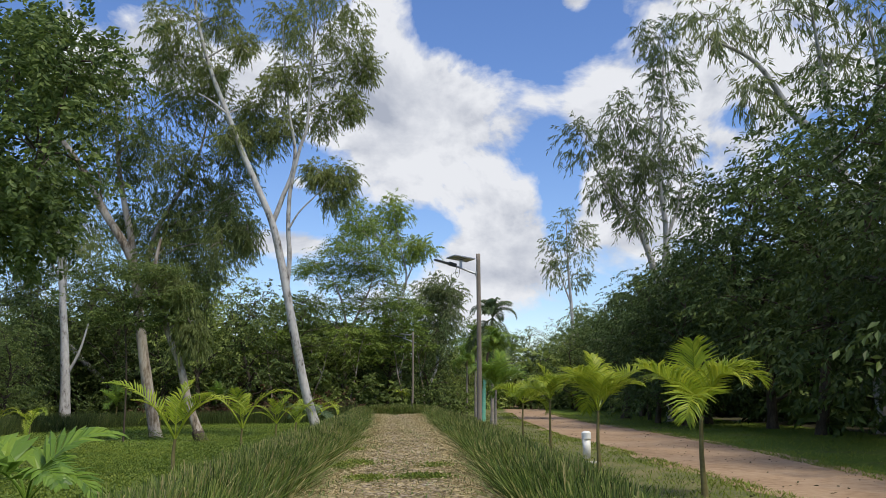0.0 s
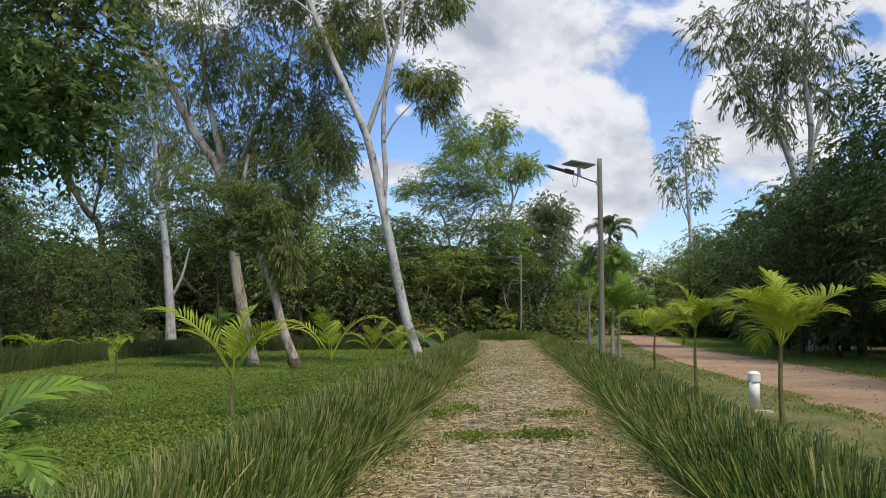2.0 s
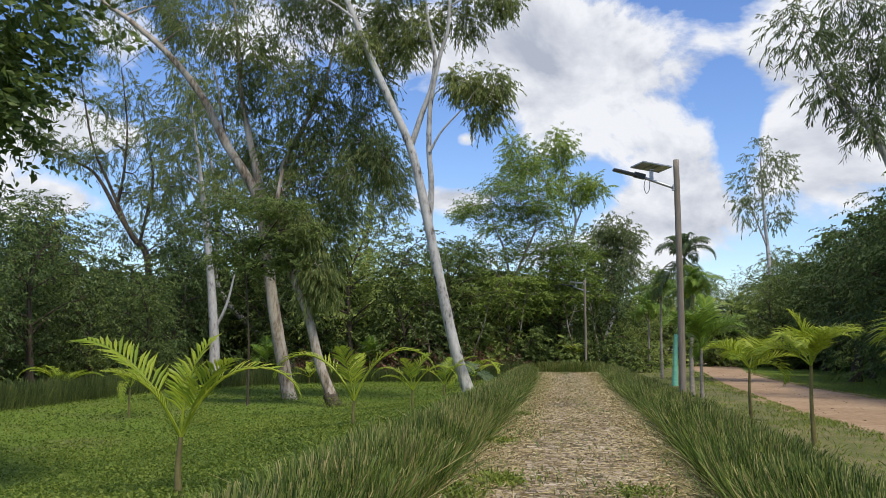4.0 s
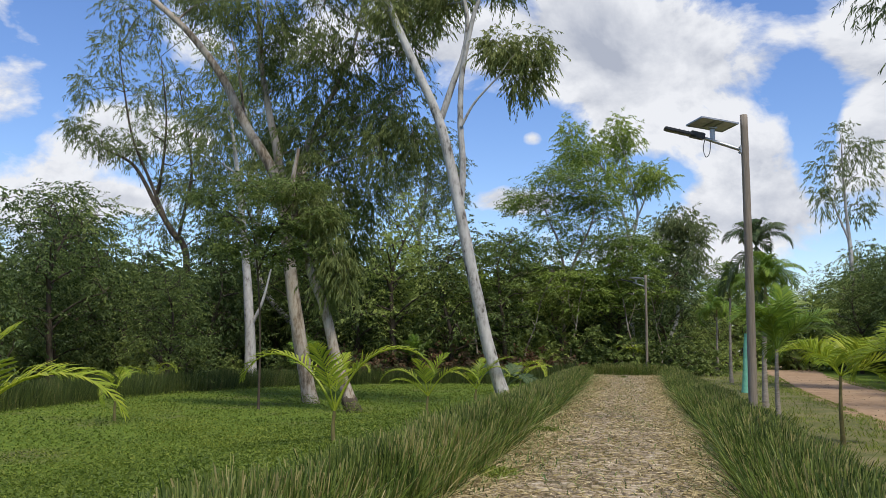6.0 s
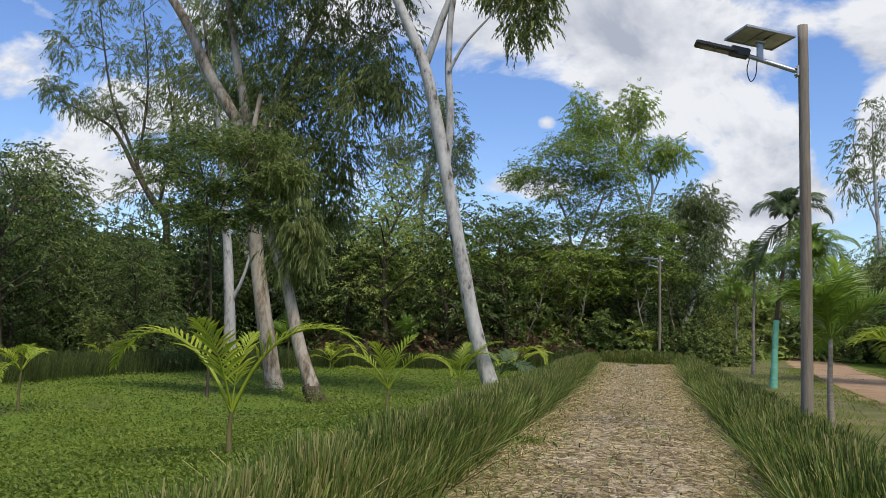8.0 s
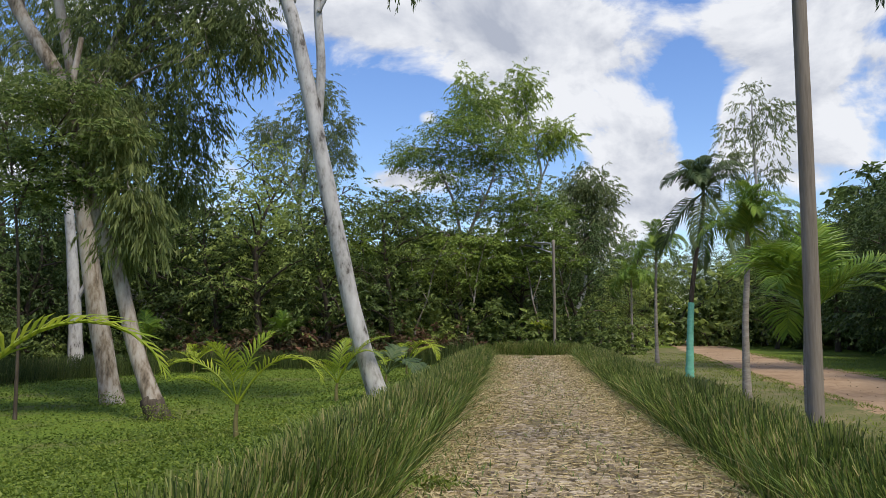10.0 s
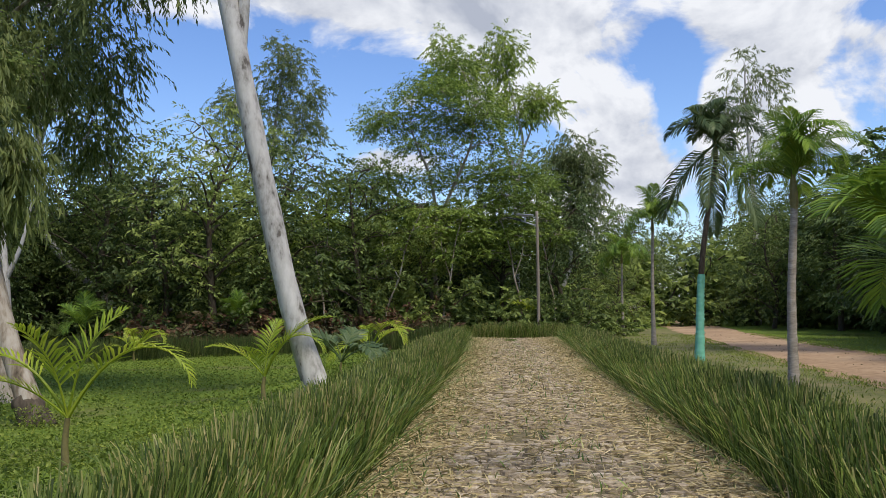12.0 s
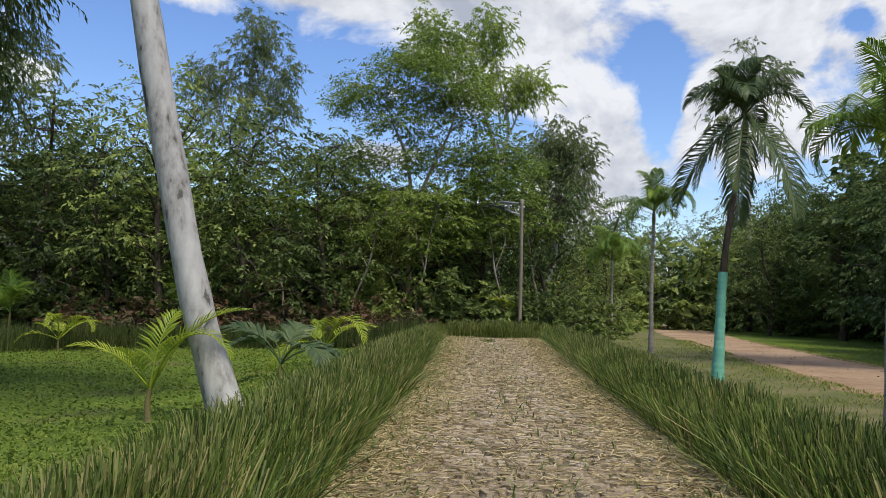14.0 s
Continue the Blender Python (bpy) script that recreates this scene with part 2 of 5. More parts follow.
def plain(name, color, rough=0.5, metal=0.0, vary=0.15):
    m, nt, bsdf = material(name)
    n = noise_of(nt, 9.0, 5.0)
    lo, hi = [c * (1 - vary) for c in color], [min(1, c * (1 + vary)) for c in color]
    nt.links.new(ramp_of(nt, n, (0.3, lo), (0.7, hi)), bsdf.inputs["Base Color"])
    bsdf.inputs["Roughness"].default_value, bsdf.inputs["Metallic"].default_value = rough, metal
    bump_of(nt, bsdf, n, 0.08, 0.003)
    return m


STEEL = plain("galvanised_steel", (0.42, 0.44, 0.46), 0.45, 0.8)
BLACK = plain("black_casing", (0.03, 0.032, 0.036), 0.45)
CELL = plain("solar_cell", (0.015, 0.02, 0.045), 0.15)
BACKING = plain("panel_backing", (0.52, 0.53, 0.54), 0.6)
LENS = plain("lamp_lens", (0.16, 0.16, 0.155), 0.2)
PVC = plain("white_pvc", (0.78, 0.78, 0.76), 0.4, 0.0, 0.06)


def ground_material():
    m, nt, bsdf = material("ground_cover")
    a, b = noise_of(nt, 0.35, 5.0, 0.6), noise_of(nt, 7.0, 5.0, 0.7)
    grass = ramp_of(nt, b, (0.3, (0.05, 0.085, 0.013)), (0.5, (0.105, 0.16, 0.022)), (0.72, (0.19, 0.235, 0.04)))
    soil = ramp_of(nt, b, (0.3, (0.07, 0.06, 0.03)), (0.7, (0.19, 0.15, 0.085)))
    fac = ramp_of(nt, a, (0.54, (0, 0, 0)), (0.72, (0.75, 0.75, 0.75)))
    nt.links.new(mixed(nt, fac, grass, soil), bsdf.inputs["Base Color"])
    bsdf.inputs["Roughness"].default_value = 0.95
    bsdf.inputs["Specular IOR Level"].default_value = 0.1
    bump_of(nt, bsdf, b, 0.8, 0.05)
    return m


def stone_material():
    """Worn tan and pinkish paving stones, each of its own shade."""
    m, nt, bsdf = material("path_stone")
    a, b = noise_of(nt, 1.2, 5.0, 0.6), noise_of(nt, 26.0, 5.0, 0.7)
    geo, info = nt.nodes.new("ShaderNodeNewGeometry"), nt.nodes.new("ShaderNodeObjectInfo")
    fac = b
    for src, amount in ((a, 0.5), (geo.outputs["Random Per Island"], 0.34), (info.outputs["Random"], 0.12)):
        q = nt.nodes.new("ShaderNodeMath"); q.operation = "MULTIPLY_ADD"; q.inputs[1].default_value = amount
        nt.links.new(src, q.inputs[0])
        nt.links.new(fac, q.inputs[2])
        fac = q.outputs[0]
    half = nt.nodes.new("ShaderNodeMath"); half.operation = "MULTIPLY"; half.inputs[1].default_value = 0.72
    nt.links.new(fac, half.inputs[0])
    nt.links.new(ramp_of(nt, half.outputs[0], (0.46, (0.085, 0.07, 0.042)), (0.62, (0.20, 0.158, 0.10)), (0.76, (0.32, 0.255, 0.175)), (0.94, (0.52, 0.445, 0.34))), bsdf.inputs["Base Color"])
    bsdf.inputs["Roughness"].default_value = 0.93
    bsdf.inputs["Specular IOR Level"].default_value = 0.2
    bump_of(nt, bsdf, b, 0.6, 0.012)
    return m


STONE = stone_material()
GROUND = ground_material()
LITTER = surface("leaf_litter", 1.5, ((0.3, (0.035, 0.034, 0.018)), (0.5, (0.07, 0.065, 0.034)), (0.7, (0.125, 0.11, 0.06))), 0.98, 20, None, 0.8, 0.04)


# ---- mesh helpers ----
rng = np.random.default_rng(7)


def mesh_np(name, verts, *face_sets, smooth=False):
    """A mesh from an array of points and one or more index arrays of equal-sided faces."""
    me = bpy.data.meshes.new(name)
    me.vertices.add(len(verts))
    me.vertices.foreach_set("co", np.asarray(verts, np.float32).ravel())
    total = sum(f.size for f in face_sets)
    me.loops.add(total)
    me.loops.foreach_set("vertex_index", np.concatenate([f.ravel() for f in face_sets]).astype(np.int32))
    count = np.concatenate([np.full(len(f), f.shape[1]) for f in face_sets]).astype(np.int32)
    me.polygons.add(len(count))
    me.polygons.foreach_set("loop_start", (np.cumsum(count) - count).astype(np.int32))
    me.polygons.foreach_set("loop_total", count)
    me.polygons.foreach_set("use_smooth", np.full(len(count), smooth))
    me.update(calc_edges=True)
    return me


def held(name, me, mat, parent=None, label=""):
    me.materials.append(mat)
    ob = new(name, me)
    if parent:
        ob.parent = parent
    if label:
        ob["label"] = label
    return ob


def part(name, bm, mat, parent, label="", smooth=True):
    """One bmesh as one mesh object under a thing or a part."""
    me = bpy.data.meshes.new(name)
    bm.to_mesh(me)
    bm.free()
    for p in me.polygons:
        p.use_smooth = smooth
    return held(name, me, mat, parent, label)


def unit(v):
    return v / np.maximum(np.linalg.norm(v, axis=-1, keepdims=True), 1e-9)


def leaf_quads(c, axis, length, width, fold=0.15, sky=0.0):
    """Pointed leaves: at c, along axis, each a folded rhomb. sky: how far they turn their faces upward."""
    n = len(c)
    axis = unit(axis)
    side = unit(np.cross(axis, unit(rng.normal(size=(n, 3))) + np.array([0.0, 0.0, sky])))
    up = np.cross(side, axis)
    L, W = np.broadcast_to(length, (n,))[:, None], np.broadcast_to(width, (n,))[:, None]
    v = np.stack([c, c + axis * L * 0.45 + side * W * 0.5 + up * W * fold, c + axis * L, c + axis * L * 0.45 - side * W * 0.5 + up * W * fold], 1)
    return v.reshape(-1, 3), np.arange(4 * n).reshape(-1, 4)


def smooth_line(pts, n):
    """n points of a smooth curve through pts."""
    pts = np.asarray(pts, float)
    k = len(pts)
    if k == 2:
        return pts[0] + (pts[1] - pts[0]) * np.linspace(0, 1, n)[:, None]
    p = np.vstack([2 * pts[0] - pts[1], pts, 2 * pts[-1] - pts[-2]])
    out = []
    for s in np.linspace(0, k - 1, n):
        i = min(int(s), k - 2)
        t = s - i
        a, b, c, d = p[i], p[i + 1], p[i + 2], p[i + 3]
        out.append(0.5 * (2 * b + (c - a) * t + (2 * a - 5 * b + 4 * c - d) * t * t + (3 * b - a - 3 * c + d) * t ** 3))
    return np.array(out)


def tube(pts, radii, sides=8, wobble=0.0):
    """Points and quads of a tapered tube along pts."""
    pts, radii = np.asarray(pts, float), np.asarray(radii, float)
    n = len(pts)
    d = unit(np.gradient(pts, axis=0))
    ref = np.array([1.0, 0.13, 0.0])
    u = unit(np.cross(d, ref))
    w = np.cross(d, u)
    a = np.linspace(0, 2 * np.pi, sides, endpoint=False)
    r = radii[:, None] * (1 + wobble * rng.normal(size=(n, sides)))
    v = pts[:, None] + r[..., None] * (np.cos(a)[None, :, None] * u[:, None] + np.sin(a)[None, :, None] * w[:, None])
    i, j = np.meshgrid(np.arange(n - 1), np.arange(sides), indexing="ij")
    j2 = (j + 1) % sides
    f = np.stack([i * sides + j, i * sides + j2, (i + 1) * sides + j2, (i + 1) * sides + j], -1).reshape(-1, 4)
    return v.reshape(-1, 3), f


def join(pieces):
    vs, fs, o = [], [], 0
    for v, f in pieces:
        vs.append(v); fs.append(f + o); o += len(v)
    return np.vstack(vs), np.vstack(fs)


# ---- plants ----
def ground_z(x):
    """The lawn falls away gently from the path."""
    k = np.clip((-4.3 - np.asarray(x, float)) / 6.0, 0, 1)
    z = -0.55 * k * k * (3 - 2 * k)
    return float(z) if z.ndim == 0 else z


def tree(name, at, stems, clumps, bark, leaf, leaf_len=0.22, leaf_wid=0.05, sub=16, per=60, droop=0.6, spread=0.45, limb=0.07, flat=1.0, label="", category="tree", group="", limbs=True, row=12, size=1.0, back=0.0, sky=0.0):
    """stems: (points, base radius, tip radius); clumps: (x, y, z, rx, rz) of the crown, each reached by a limb from the nearest stem.
    droop: how far the leaves hang; flat: under 1 gives layered sprays."""
    root = new(name)
    root.location = (at[0], at[1], ground_z(at[0]))
    root.scale = (size, size, size)
    tubes, skel = [], []
    for pts, r0, r1 in stems:
        line = smooth_line(pts, 5 * len(pts))
        k = np.linspace(0, 1, len(line))
        rad = r0 + (r1 - r0) * k ** 1.15
        if line[0][2] < 0.05:
            rad = rad * (1 + 0.3 * np.exp(-np.maximum(line[:, 2], 0) / 0.3))
        tubes.append(tube(line, rad, 10 if r0 > 0.15 else 7, 0.03))
        skel.append(np.column_stack([line, rad]))
    skel = np.vstack(skel)
    cs, ax, ln = [], [], []
    for x, y, z, rx, rz in clumps:
        c = np.array([x, y + back, z])
        if limbs:
            low = skel[skel[:, 2] < z - 0.15 * rx]
            low = low if len(low) else skel
            q = low[np.argmin(np.linalg.norm(low[:, :3] - c, axis=1) + 0.35 * np.abs(low[:, 2] - (z - 1.2 * rx)))]
            mid = (q[:3] + c) / 2 + np.array([0, 0, 0.12 * np.linalg.norm(c - q[:3])]) + rng.normal(size=3) * 0.08 * rx
            ll = smooth_line([q[:3], mid, c], 6)
            tubes.append(tube(ll, np.linspace(min(q[3] * 0.7, limb), 0.018, 6), 5))
        d = unit(rng.normal(size=(sub, 3)))
        rad = rng.uniform(0.35, 1.0, (sub, 1)) ** 0.6
        sc = c + d * rad * np.array([rx, rx, rz])
        for s in sc[::5]:
            tubes.append(tube(smooth_line([c + (s - c) * 0.1, (c + s) / 2 + rng.normal(size=3) * 0.1 * rx + np.array([0, 0, 0.1 * rx]), s], 4), np.linspace(0.03, 0.008, 4), 3))
        # leaves in two rows along short twigs that grow outward and hang
        m = max(1, per // row)
        tw = np.repeat(sc, m, 0) + rng.normal(size=(sub * m, 3)) * spread * np.array([0.75, 0.75, 0.75 * flat])
        td = unit(tw - c + rng.normal(size=tw.shape) * np.array([rx, rx, rx * flat]) * 0.6)
        td[:, 2] = td[:, 2] * flat - droop * 0.35
        td = unit(td)
        tl = spread * rng.uniform(1.0, 1.9, len(tw))
        sd = unit(np.cross(td, np.array([0.0, 0.0, 1.0]) + 0.35 * rng.normal(size=td.shape)))
        q = np.repeat(np.arange(len(tw)), row)
        u = np.tile(np.linspace(0.05, 1.0, row), len(tw))[:, None]
        p = tw[q] + td[q] * tl[q, None] * u
        p[:, 2] -= (droop * 0.5 * tl[q, None] * u ** 2)[:, 0]
        sign = np.where(np.arange(len(q)) % 2, 1.0, -1.0)[:, None]
        a = sd[q] * sign * (1 - 0.75 * min(1.0, droop)) + td[q] * 0.55 + 0.28 * rng.normal(size=p.shape)
        a[:, 2] -= droop * 1.0
        cs.append(p); ax.append(a)
        ln.append(leaf_len * rng.uniform(0.6, 1.3, len(p)))
    v, f = join(tubes)
    held("trunk", mesh_np("trunk", v, f, smooth=True), bark, root)
    if cs:
        c, a, l = np.vstack(cs), np.vstack(ax), np.concatenate(ln)
        v, f = leaf_quads(c, a, l, leaf_wid * l / leaf_len, 0.15, sky)
        held("crown", mesh_np("crown", v, f), leaf, root)
    tagged(root, label, category, group)
    return root


def frond_mesh(length, leaflet, pairs, arch, width, vee=0.35, droop=0.5, bare=0.12, late=1.25):
    """A feather leaf in the xz plane from the origin: an arching midrib with two rows of leaflets."""
    k = np.linspace(0, 1, 14)
    th = arch[0] + (arch[1] - arch[0]) * k ** late
    step = length / 13
    x = np.concatenate([[0], np.cumsum(np.cos(th[:-1]) * step)])
    z = np.concatenate([[0], np.cumsum(np.sin(th[:-1]) * step)])
    line = np.column_stack([x, 0 * x, z])
    rib = tube(line, np.linspace(0.0125, 0.003, 14) * max(0.8, length), 5)
    s = np.linspace(bare, 0.99, pairs)
    vs, fs, o = [rib[0]], [rib[1]], len(rib[0])
    tris = []
    for i, q in enumerate(s):
        p = np.array([np.interp(q, k, x), 0, np.interp(q, k, z)])
        t = np.interp(q, k, th)
        tang = np.array([np.cos(t), 0, np.sin(t)])
        nor = np.array([-np.sin(t), 0, np.cos(t)])
        ll = leaflet * (0.45 + 0.75 * math.sin(math.pi * min(1, 0.12 + q * 0.86)) ** 0.8) * (1 - 0.35 * q ** 4)
        for sg in (-1, 1):
            side = np.array([0, sg, 0])
            fw = 0.55 + 0.75 * q + 0.12 * rng.normal()
            d1 = unit(side + tang * fw + nor * (vee + 0.1 * rng.normal()))
            d2 = unit(d1 + np.array([0, 0, -droop * (0.8 + 0.5 * rng.random())]))
            m = p + d1 * ll * 0.5
            e = m + d2 * ll * 0.5
            w = unit(np.cross(d1, nor)) * width * 0.5
            lift = nor * width * 0.18
            v = [p - w * 0.4, p + w * 0.4, m + w + lift * 0, m - w, e, m + lift]
            vs.append(np.array(v))
            fs.append(np.array([[o, o + 1, o + 2, o + 5], [o, o + 5, o + 3, o + 3]])[:1])
            tris += [[o, o + 5, o + 3], [o + 5, o + 2, o + 4], [o + 3, o + 5, o + 4]]
            o += 6
    return mesh_np("frond", np.vstack(vs), np.vstack(fs), np.array(tris))


FRONDS = {}


def fronds_for(kind):
    if kind in FRONDS:
        return FRONDS[kind]
    if kind == "young":      # few long upright leaves, arching over
        ms = [frond_mesh(l, q, p, (radians(b), radians(a)), 0.042, 0.4, 0.3, 0.3, 1.7) for l, q, p, b, a in ((2.4, 0.36, 24, 66, -75), (1.9, 0.40, 22, 64, -5), (1.35, 0.36, 18, 84, 30))]
        mat = PALM_BRIGHT
    elif kind == "broad":    # very young plant, wide leaflets
        ms = [frond_mesh(1.3, 0.40, 13, (radians(74), radians(a)), 0.11, 0.25, 0.35, 0.35) for a in (-50, -25)]
        mat = PALM_GREEN
    elif kind == "dull":
        ms = [frond_mesh(1.3, 0.40, 16, (radians(74), radians(a)), 0.08, 0.25, 0.35, 0.35) for a in (-50, -25)]
        mat = PALM_DARK
    elif kind == "feather":
        ms = [frond_mesh(1.35, 0.56, 32, (radians(76), radians(a)), 0.036, 0.55, 0.45, 0.2, 1.6) for a in (-60, -5, 40)]
        mat = PALM_GREEN
    elif kind == "feather_bright":
        ms = [frond_mesh(1.35, 0.54, 32, (radians(76), radians(a)), 0.036, 0.55, 0.45, 0.2, 1.6) for a in (-65, -10, 35)]
        mat = PALM_BRIGHT
    elif kind == "tall":
        ms = [frond_mesh(1.75, 0.62, 44, (radians(70), radians(a)), 0.036, 0.45, 1.0, 0.14, 1.5) for a in (-100, -55, 0)]
        mat = PALM_GREEN
    else:                    # "hanging": old dark crown, leaves fallen down round the trunk
        ms = [frond_mesh(l, 0.62, 44, (radians(b), radians(a)), 0.042, 0.4, 1.2, 0.14) for l, b, a in ((2.4, -45, -92), (1.5, 76, -20), (1.7, 58, -80))]
        mat = PALM_DARK
    for m in ms:
        m.materials.append(mat)
    FRONDS[kind] = ms
    return ms


def palm(at, height, kind, count, stem=0.06, lean=(0, 0), size=1.0, pitch=(-35, 35), label="", wrap=0.0, turn=None, group="palms", mat=None, leaves=()):
    root = new("palm_tree")
    root.location = (*at, ground_z(at[0]))
    line = smooth_line([(0, 0, -0.05), (lean[0] * 0.3 - 0.02, lean[1] * 0.35, height * 0.5), (lean[0], lean[1], height)], 24)
    rad = np.linspace(stem * 1.25, stem * 0.8, 24) * (1 + 0.06 * (np.arange(24) % 2)) * (1 + 0.5 * np.exp(-np.linspace(0, 1, 24) * 9))
    v, f = tube(line, rad, 9, 0.02)
    held("trunk", mesh_np("trunk", v, f, smooth=True), mat or (PALM_TRUNK if height > 1.5 else PALM_STEM), root)
    top = Vector(line[-1])
    if wrap:
        keep = line[:, 2] < wrap
        band = smooth_line(line[keep], 60)
        v, f = tube(band, np.interp(band[:, 2], line[:, 2], rad) + 0.018 + 0.007 * (np.arange(60) % 3 == 0), 12, 0.03)
        held("trunk_wrap", mesh_np("trunk_wrap", v, f, smooth=True), WRAP, root, "bright green netting wrapped round the trunk")
    if height > 2.0:
        sh = [tuple(top - Vector((0, 0, 0.05))), tuple(top + Vector((0, 0, 0.3))), tuple(top + Vector((0, 0, 0.6)))]
        v, f = tube(smooth_line(sh, 8), np.array([1.05, 1.3, 1.25, 1.1, 0.9, 0.7, 0.5, 0.3]) * stem * 0.8, 9)
        held("crownshaft", mesh_np("crownshaft", v, f, smooth=True), PALM_STEM, root, "smooth green crownshaft")
        top = top + Vector((0, 0, 0.4))
    ms = fronds_for(kind)
    a0 = rng.uniform(0, 360) if turn is None else turn
    for way, k, sc, lift in leaves:
        ob = new("frond", ms[k])
        ob.parent = root
        ob.matrix_basis = Matrix.Translation(top) @ pose(0, 0, 0, 0, 0, way) @ pose(0, 0, 0, rng.uniform(-10, 10), -lift, 0) @ Matrix.Diagonal((sc, sc, sc, 1))
    for i in range(0 if leaves else count):
        ob = new("frond", ms[i % len(ms)])
        ob.parent = root
        p = pitch[0] + (pitch[1] - pitch[0]) * ((i * 0.618) % 1)
        sc = size * rng.uniform(0.82, 1.12)
        ob.matrix_basis = Matrix.Translation(top) @ pose(0, 0, 0, 0, 0, a0 + i * 137.5 + rng.uniform(-12, 12)) @ pose(0, 0, 0, rng.uniform(-12, 12), -p, 0) @ Matrix.Diagonal((sc, sc, sc, 1))
    tagged(root, label, "palm tree", group)
    return root


# ---- plan of the garden ----
PATH_L = np.array([(-6, -1.35), (0, -1.6), (14, -2.2), (23, -2.6), (32, -3.15), (39, -3.6), (53, -4.8), (62, -5.6)])
PATH_R = np.array([(-6, 1.5), (0, 1.25), (13, 0.85), (25, 0.5), (32, 0.1), (39, -0.3), (53, -0.85), (62, -1.3)])
ROAD_N = np.array([(-40, 5.4), (12, 4.7), (22, 4.4), (30, 4.0), (45, 4.1), (53, 4.4), (75, 5.5), (100, 7.2), (160, 12.0)])
ROAD_F = np.array([(-40, 7.0), (12, 7.5), (22, 8.2), (32, 8.3), (45, 7.8), (55, 8.0), (70, 8.8), (100, 11.5), (160, 17.0)])


def left_edge(y):
    return np.interp(y, PATH_L[:, 0], PATH_L[:, 1])


def right_edge(y):
    return np.interp(y, PATH_R[:, 0], PATH_R[:, 1])


def strip(name, ys, lo, hi, z, mat, ragged=0.0, across=8):
    """A sheet between two edge lines, with uneven edges."""
    n = len(ys)
    wl = np.array([noise.noise(Vector((y * 0.9, 3.1, z * 50))) + 0.6 * noise.noise(Vector((y * 3.3, 1.1, 2))) for y in ys]) * ragged
    wr = np.array([noise.noise(Vector((y * 0.9, 9.7, z * 50))) + 0.6 * noise.noise(Vector((y * 3.3, 7.1, 2))) for y in ys]) * ragged
    u = np.linspace(0, 1, across + 1)
    x = (lo + wl)[:, None] * (1 - u) + (hi + wr)[:, None] * u
    zz = np.array([[z + 0.02 * noise.noise(Vector((a * 0.8, b * 0.5, 4.0))) * (0 < k < across) for k, a in enumerate(r)] for r, b in zip(x, ys)])
    zz = np.maximum(zz, z * 0.8) + ground_z(x)
    v = np.stack([x, np.repeat(np.asarray(ys)[:, None], across + 1, 1), zz], -1).reshape(-1, 3)
    i, j = np.meshgrid(np.arange(n - 1), np.arange(across), indexing="ij")
    w = across + 1
    f = np.stack([i * w + j, i * w + j + 1, (i + 1) * w + j + 1, (i + 1) * w + j], -1).reshape(-1, 4)
    return tagged(held(name, mesh_np(name, v, f, smooth=True), mat), kind="structure")


gx = np.concatenate([[-1500, -500, -150, -60], np.arange(-30, -2, 0.4), [0, 10, 40, 150, 500, 1500]])
gy = np.concatenate([[-1500, -300], np.arange(-60, 180, 4.0), [300, 600, 1500]])
v = np.stack([*np.meshgrid(gx, gy, indexing="ij"), np.repeat(ground_z(gx)[:, None], len(gy), 1)], -1).reshape(-1, 3)
i, j = np.meshgrid(np.arange(len(gx) - 1), np.arange(len(gy) - 1), indexing="ij")
f = np.stack([i * len(gy) + j, (i + 1) * len(gy) + j, (i + 1) * len(gy) + j + 1, i * len(gy) + j + 1], -1).reshape(-1, 4)
tagged(held("ground", mesh_np("ground", v, f, smooth=True), GROUND), "green ground cover and bare soil", "ground", kind="structure")
ys = np.arange(-40, 160, 0.4)
tagged(strip("road", ys, np.interp(ys, ROAD_N[:, 0], ROAD_N[:, 1]), np.interp(ys, ROAD_F[:, 0], ROAD_F[:, 1]), 0.012, SAND, 0.35), "pale sandy dirt road with worn edges", "road")
ys = np.arange(-6, 62.2, 0.3)
path = tagged(strip("path", ys, left_edge(ys) - 0.25, right_edge(ys) + 0.25, 0.016, EARTH, 0.05), "stone-paved garden path with earth and straw in its joints", "path")
VERGE = surface("dry_verge", 0.8, ((0.32, (0.065, 0.08, 0.026)), (0.48, (0.125, 0.13, 0.048)), (0.58, (0.19, 0.165, 0.08)), (0.7, (0.27, 0.215, 0.125))), 0.98, 11, None, 0.6, 0.03)
ys = np.arange(-6, 80, 0.5)
tagged(strip("verge", ys, right_edge(ys) + 0.75, np.interp(ys, ROAD_N[:, 0], ROAD_N[:, 1]) + 0.4, 0.006, VERGE, 0.1), "patchy dry verge between hedge and road", "ground")
# leaf litter under the woods
ys = np.arange(-30, 150, 1.5)
for nm, lo, hi in (("forest_floor", np.interp(ys, [-30, 20, 60, 150], [15.0, 15.5, 16.5, 25]), 0 * ys + 70), ("forest_floor", 0 * ys - 80, np.interp(ys, [-30, 40, 55, 61, 66, 150], [-25, -24, -20, -11, -7, -6]))):
    tagged(strip(nm, ys, lo, hi, 0.008, LITTER, 1.2), "brown leaf litter under the trees", "ground")


# ---- tall gum trees ----
def rel(at, pts):
    return [(x - at[0], y - at[1], z) for x, y, z in pts]


